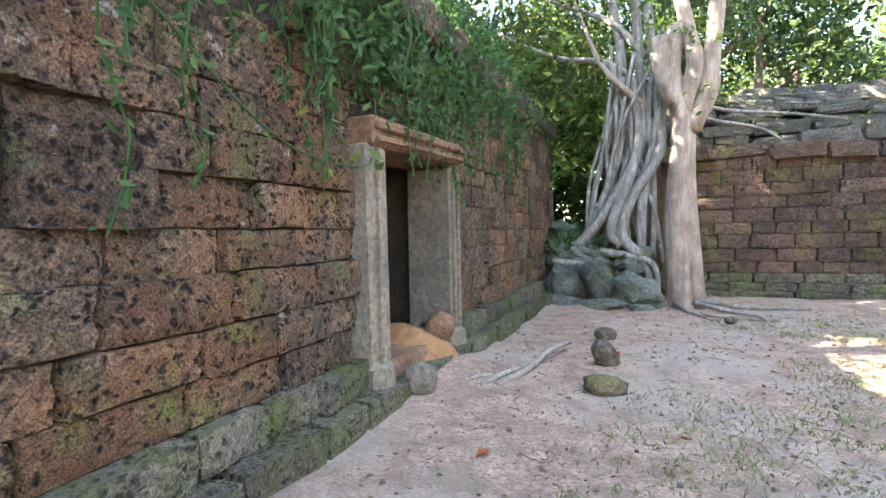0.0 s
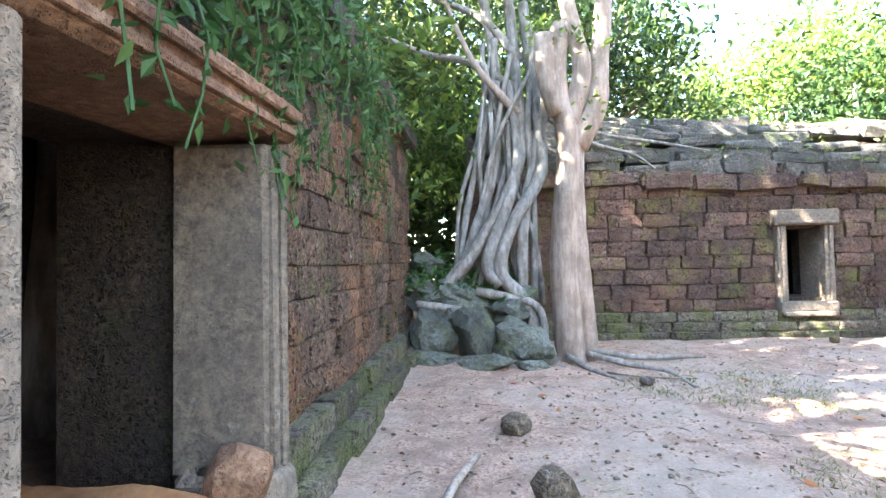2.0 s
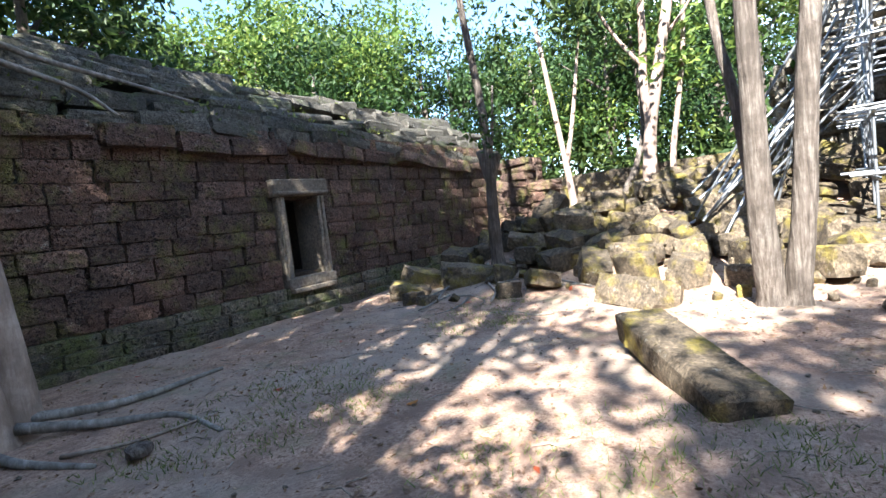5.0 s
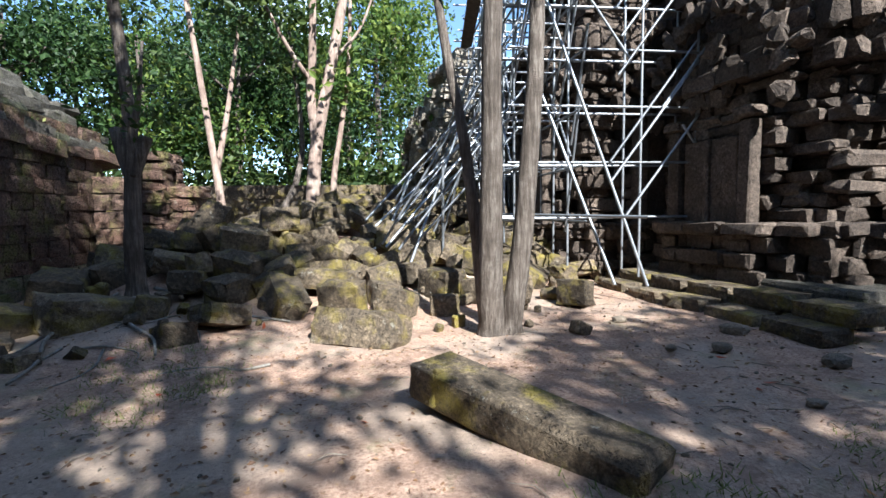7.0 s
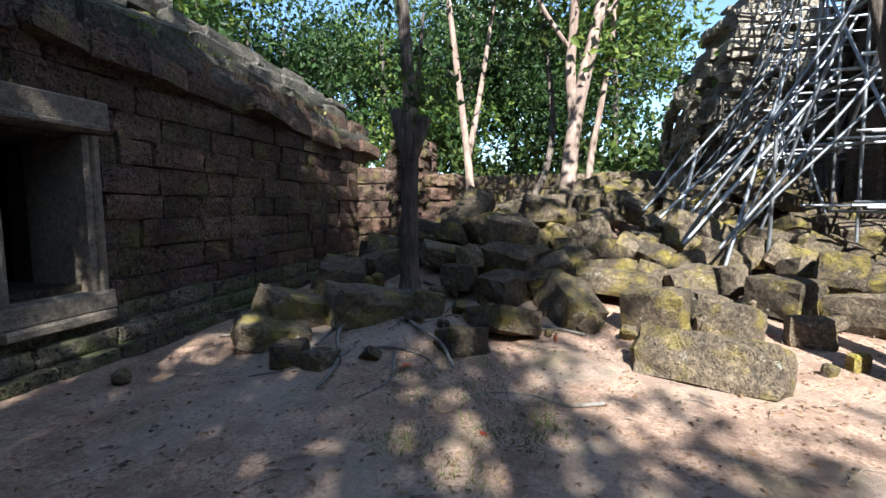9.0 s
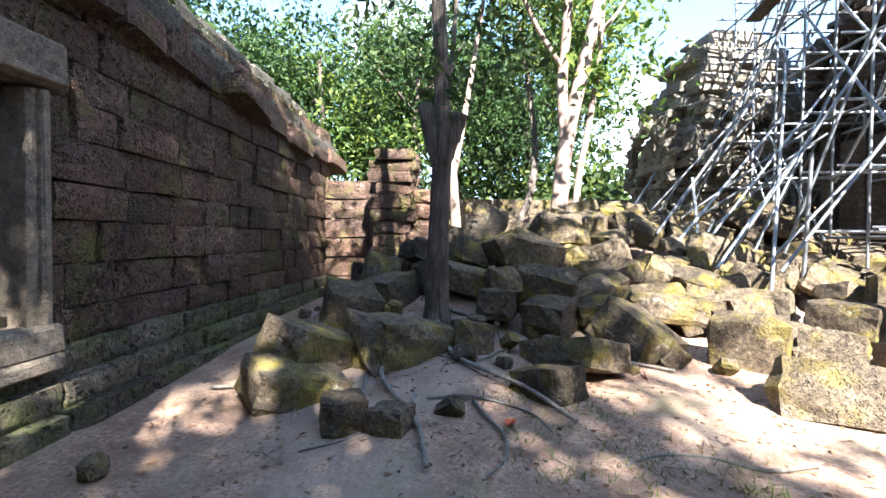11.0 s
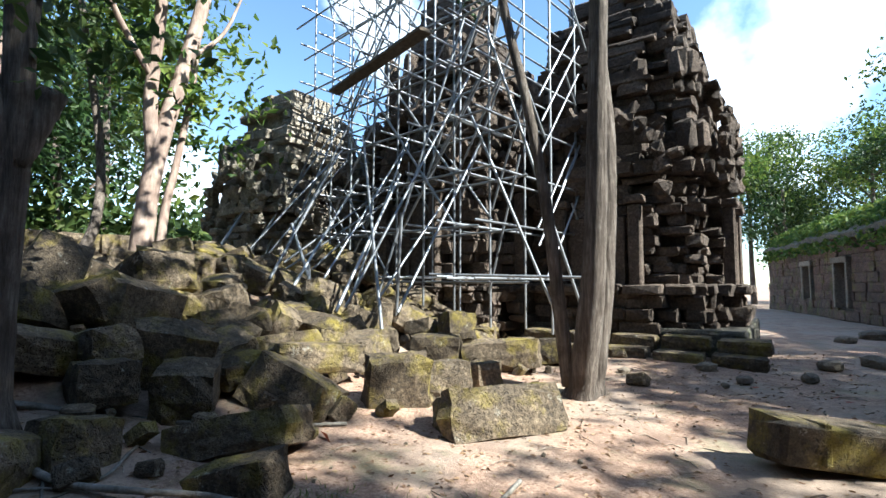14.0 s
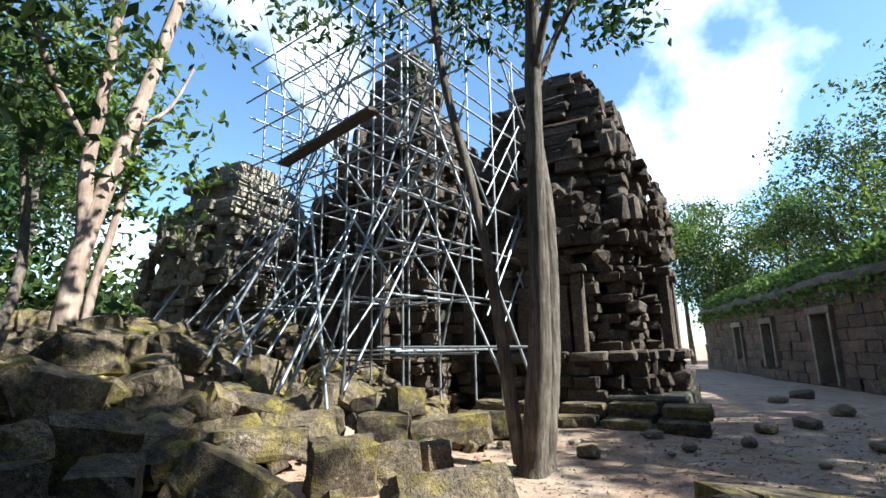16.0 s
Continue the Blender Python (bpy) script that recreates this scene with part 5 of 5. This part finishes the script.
def scaffolding():
    e = tagged(new("scaffolding"), "tall scaffolding of grey steel tubes around the central tower", "scaffolding")
    e.matrix_basis = pose(-0.4, -0.3, 0)
    me = pole_mesh()
    r = random.Random(23)

    def pole(a, b, rad=0.022, name="tube"):
        a, b = Vector(a), Vector(b)
        ob = new(name, me)
        ob.parent = e
        q = (b - a).to_track_quat("Z", "Y").to_matrix().to_4x4()
        ob.matrix_basis = Matrix.Translation(a) @ q @ Matrix.Diagonal((rad, rad, (b - a).length, 1))

    xs = [12.0, 12.75, 13.5, 14.25, 15.0, 15.75, 16.5]
    front, back = 4.3, 3.3
    tops = [8.6, 8.8, 9.0, 9.2, 9.0, 8.6, 8.2]
    for x, t in zip(xs, tops):
        for y in (front, back):
            pole((x, y, 0.3 + heap_height(x, y) * 0.5), (x + r.uniform(-0.05, 0.05), y, t + r.uniform(-0.5, 0.8)), name="standard")
    for y in (2.3, 1.3, 0.3, -0.7):
        for x in (11.9, 11.3):
            pole((x, y, 0.3), (x, y, 8.2 + r.uniform(-0.4, 0.8)), name="standard")
    z = 1.3
    while z < 9.3:
        for y in (front, back):
            pole((11.5 - r.uniform(0, 0.4), y, z + r.uniform(-0.05, 0.05)), (16.9 + r.uniform(0, 0.6), y, z + r.uniform(-0.05, 0.05)), name="ledger")
        for x in xs:
            pole((x + 0.03, front + 0.4, z + 0.06), (x + 0.03, back - 0.4, z + 0.06), name="transom")
        for x in (11.9, 11.3):
            pole((x, 4.6, z + 0.03), (x, -1.2, z + 0.03), name="ledger")
        z += 0.92
    for k in range(40):
        x, z0 = r.choice(xs[:-1]), 0.8 + r.uniform(0, 6.6)
        y = r.choice((front, back)) + r.choice((-0.05, 0.05))
        s = r.choice((-1, 1))
        n_ = r.uniform(1.4, 3.2)
        pole((x, y, z0), (min(16.8, max(11.3, x + s * n_ * 0.8)), y, z0 + n_), name="brace")
    for k in range(16):
        y, z0 = r.uniform(-0.5, 3.5), 0.8 + r.uniform(0, 5.5)
        pole((11.25, y, z0), (11.25, y + r.choice((-1, 1)) * 1.5, z0 + 2.0), name="brace")
    # raking tubes that lean out over the rubble
    for k in range(17):
        x = 11.6 + 5.2 * (k / 16)
        foot = (x - 0.2 + r.uniform(-0.5, 0.5) + 0.6 * (k > 5), 5.4 + r.uniform(0.0, 1.6), 0.75 + heap_height(x, 6.2) * 0.55)
        pole(foot, (x + r.uniform(-0.5, 0.5), 4.2, 2.8 + r.uniform(0, 3.6)), 0.02, "raker")
    for a, b in (((12.2, 6.9, 0.75), (14.8, 5.4, 1.7)), ((12.1, 6.6, 0.85), (13.3, 4.4, 3.3)), ((12.6, 6.6, 1.0), (14.4, 6.0, 2.3)), ((11.6, 6.2, 0.6), (14.2, 4.6, 4.2)), ((12.0, 5.6, 0.7), (11.9, 5.6, 2.3)), ((10.55, 3.1, 0.3), (11.8, 4.2, 4.3)), ((10.3, 2.7, 0.3), (11.4, 4.2, 5.6)), ((10.0, 2.9, 1.35), (12.4, 4.5, 1.4)), ((13.2, 7.0, 1.3), (15.2, 4.5, 4.0)), ((12.8, 6.9, 1.1), (14.6, 4.4, 3.4))):
        pole(a, b, 0.025, "raker")
    h = Heap()
    h.box((0, 0, 0), (3.2, 0.26, 0.07), None, 0.01, 0.004)
    ob = h.make("plank", PLANK, e, "dark timber plank")
    ob.matrix_basis = pose(13.7, 4.75, 5.45, 0, 2, -6)


scaffolding()

# ---- creepers over the west wall ----
def creepers():
    r = np.random.RandomState(14)
    c = []
    for _ in range(210):
        y = r.uniform(0.6, 8.8) if r.rand() < 0.8 else r.uniform(-3.5, 10.4)
        low = 2.75 + 0.25 * math.sin(y * 1.3) + (0.35 if y < 2.0 or y > 6.0 else 0)
        z = low + (4.7 - low) * r.rand() ** 0.9
        x = 0.10 - max(0, z - 3.6) * 0.45
        c.append(np.array((x, y, z)) + r.normal(size=(40, 3)) * (0.07, 0.26, 0.2))
    tagged(leaf_object("ivy_mat", np.concatenate(c), 0.045, IVY, 16, long=1.4, droop=0.5), "mat of small-leaved creepers over the wall top", "creeper", kind="stuff")
    for k in range(46):
        y = r.uniform(0.6, 7.6)
        z1 = r.uniform(3.0, 3.7)
        z0 = max(1.75 if 3.4 < y < 5.2 else 1.5, z1 - r.uniform(0.6, 1.7))
        x = r.uniform(0.12, 0.32)
        n_ = 9
        pts = [(x + 0.03 * math.sin(i * 1.7 + k), y + 0.05 * math.sin(i * 1.1 + k * 2), z1 + (z0 - z1) * i / (n_ - 1)) for i in range(n_)]
        e = tagged(new("hanging_vine"), "thin hanging creeper with small pointed leaves", "vine", "vines over the doorway")
        h = Heap()
        h.tube(pts, [0.006] * n_, 5)
        h.make("stem", IVY, e)
        m = 34
        t = r.uniform(0, 1, m)
        cs = np.stack([np.interp(t, np.linspace(0, 1, n_), [p[i] for p in pts]) for i in range(3)], 1) + r.normal(size=(m, 3)) * 0.022
        leaf_object("leaves", cs, 0.030, IVY, 900 + k, e, long=1.6, droop=0.6)
    big = []
    for y, z in ((1.9, 2.05), (2.0, 2.12), (2.15, 1.95), (2.3, 1.92), (2.45, 1.9), (2.6, 2.15), (2.75, 2.05), (3.05, 2.1), (3.1, 2.02), (1.5, 2.35), (2.2, 2.25)):
        big.append((0.22, y, z))
    e = tagged(new("broad_leaf_vine"), "vine with broad light green leaves", "vine")
    h = Heap()
    h.tube(*limb([(0.16, 1.2, 2.6), (0.18, 1.9, 2.12), (0.2, 2.5, 1.98), (0.18, 3.1, 2.12), (0.1, 3.2, 3.0)], 0.008, 0.006, 4), 5)
    h.make("stem", IVY, e)
    leaf_object("leaves", big, 0.075, LEAF_LIGHT, 21, e, long=1.1, flat=0.2)


creepers()

# ---- grass, leaf litter ----
def grass():
    r = np.random.RandomState(33)
    v, f = [], []
    tufts = []
    for _ in range(2600):
        x, y = r.uniform(1.4, 9.5), r.uniform(0.5, 11)
        q = noise.noise(Vector((x * 0.55, y * 0.55, 21)))
        near = math.exp(-((x - 4.2) / 1.6) ** 2 - ((y - 4.4) / 2.0) ** 2) + 0.7 * math.exp(-((x - 2.6) / 0.9) ** 2 - ((y - 3.2) / 1.5) ** 2) + 0.5 * math.exp(-((x - 8) / 1.0) ** 2 - ((y - 8.8) / 0.8) ** 2)
        if q + near * 0.9 > 0.36:
            tufts.append((x, y))
    for x, y in tufts:
        for _ in range(r.randint(8, 22)):
            a, l = r.uniform(0, 6.28), r.uniform(0.02, 0.06)
            px, py = x + r.normal() * 0.09, y + r.normal() * 0.09
            z = hill(px, py)
            n_ = len(v)
            dx, dy = math.cos(a) * 0.005, math.sin(a) * 0.005
            lx, ly = r.normal() * l * 0.8, r.normal() * l * 0.8
            v += [(px - dx, py - dy, z - 0.004), (px + dx, py + dy, z - 0.004), (px + lx, py + ly, z + l)]
            f.append((n_, n_ + 1, n_ + 2))
    tagged(mesh_object("grass", v, f, GRASS), "thin short grass on the trodden dirt", "grass", kind="stuff")


grass()


def litter():
    r = np.random.RandomState(35)
    for name, mat, n_, size, label in (("leaf_litter", LITTER, 15000, 0.022, "small dry brown leaves scattered on the dirt"), ("red_leaves", RED_LEAF, 42, 0.06, "fallen red and orange leaves on the dirt")):
        x = r.uniform(0.5, 12, n_)
        y = r.uniform(-1, 11.6, n_)
        z = np.array([hill(a, b) for a, b in zip(x, y)]) + size * 0.28
        ok = ~((np.abs(x - 6.0) < 1.2) & (np.abs(y - 5.3) < 0.7))
        tagged(leaf_object(name, np.stack([x, y, z], 1)[ok], size, mat, 36 + n_, flat=0.88, long=1.2), label, "leaves", kind="stuff")


litter()


def twigs():
    r = np.random.RandomState(52)
    h, g = Heap(), Heap()
    for k in range(420):
        x, y = r.uniform(0.4, 10), r.uniform(-0.5, 11.2)
        a, l = r.uniform(0, 6.28), r.uniform(0.06, 0.28)
        z = hill(x, y) + 0.006
        p = [(x, y, z), (x + math.cos(a) * l * 0.5, y + math.sin(a) * l * 0.5, z + r.uniform(0.002, 0.02)), (x + math.cos(a + 0.3) * l, y + math.sin(a + 0.3) * l, z)]
        h.tube(p, [0.004, 0.005, 0.002], 5)
    tagged(h.make("twigs", DEAD_WOOD), "dry twigs scattered on the dirt", "twigs", kind="stuff")
    rr = random.Random(9)
    for k in range(420):
        x, y = r.uniform(0.3, 11), r.uniform(-0.5, 11.4)
        s = r.uniform(0.010, 0.034)
        g.box((x, y, hill(x, y) + s * 0.2), (s * 1.4, s, s * 0.8), pose(0, 0, 0, r.uniform(0, 30), r.uniform(0, 30), r.uniform(0, 180)), 0.01, 0.004, rr)
    tagged(g.make("pebbles", SANDSTONE), "small pebbles and crumbs of stone on the dirt", "pebbles", kind="stuff")


twigs()
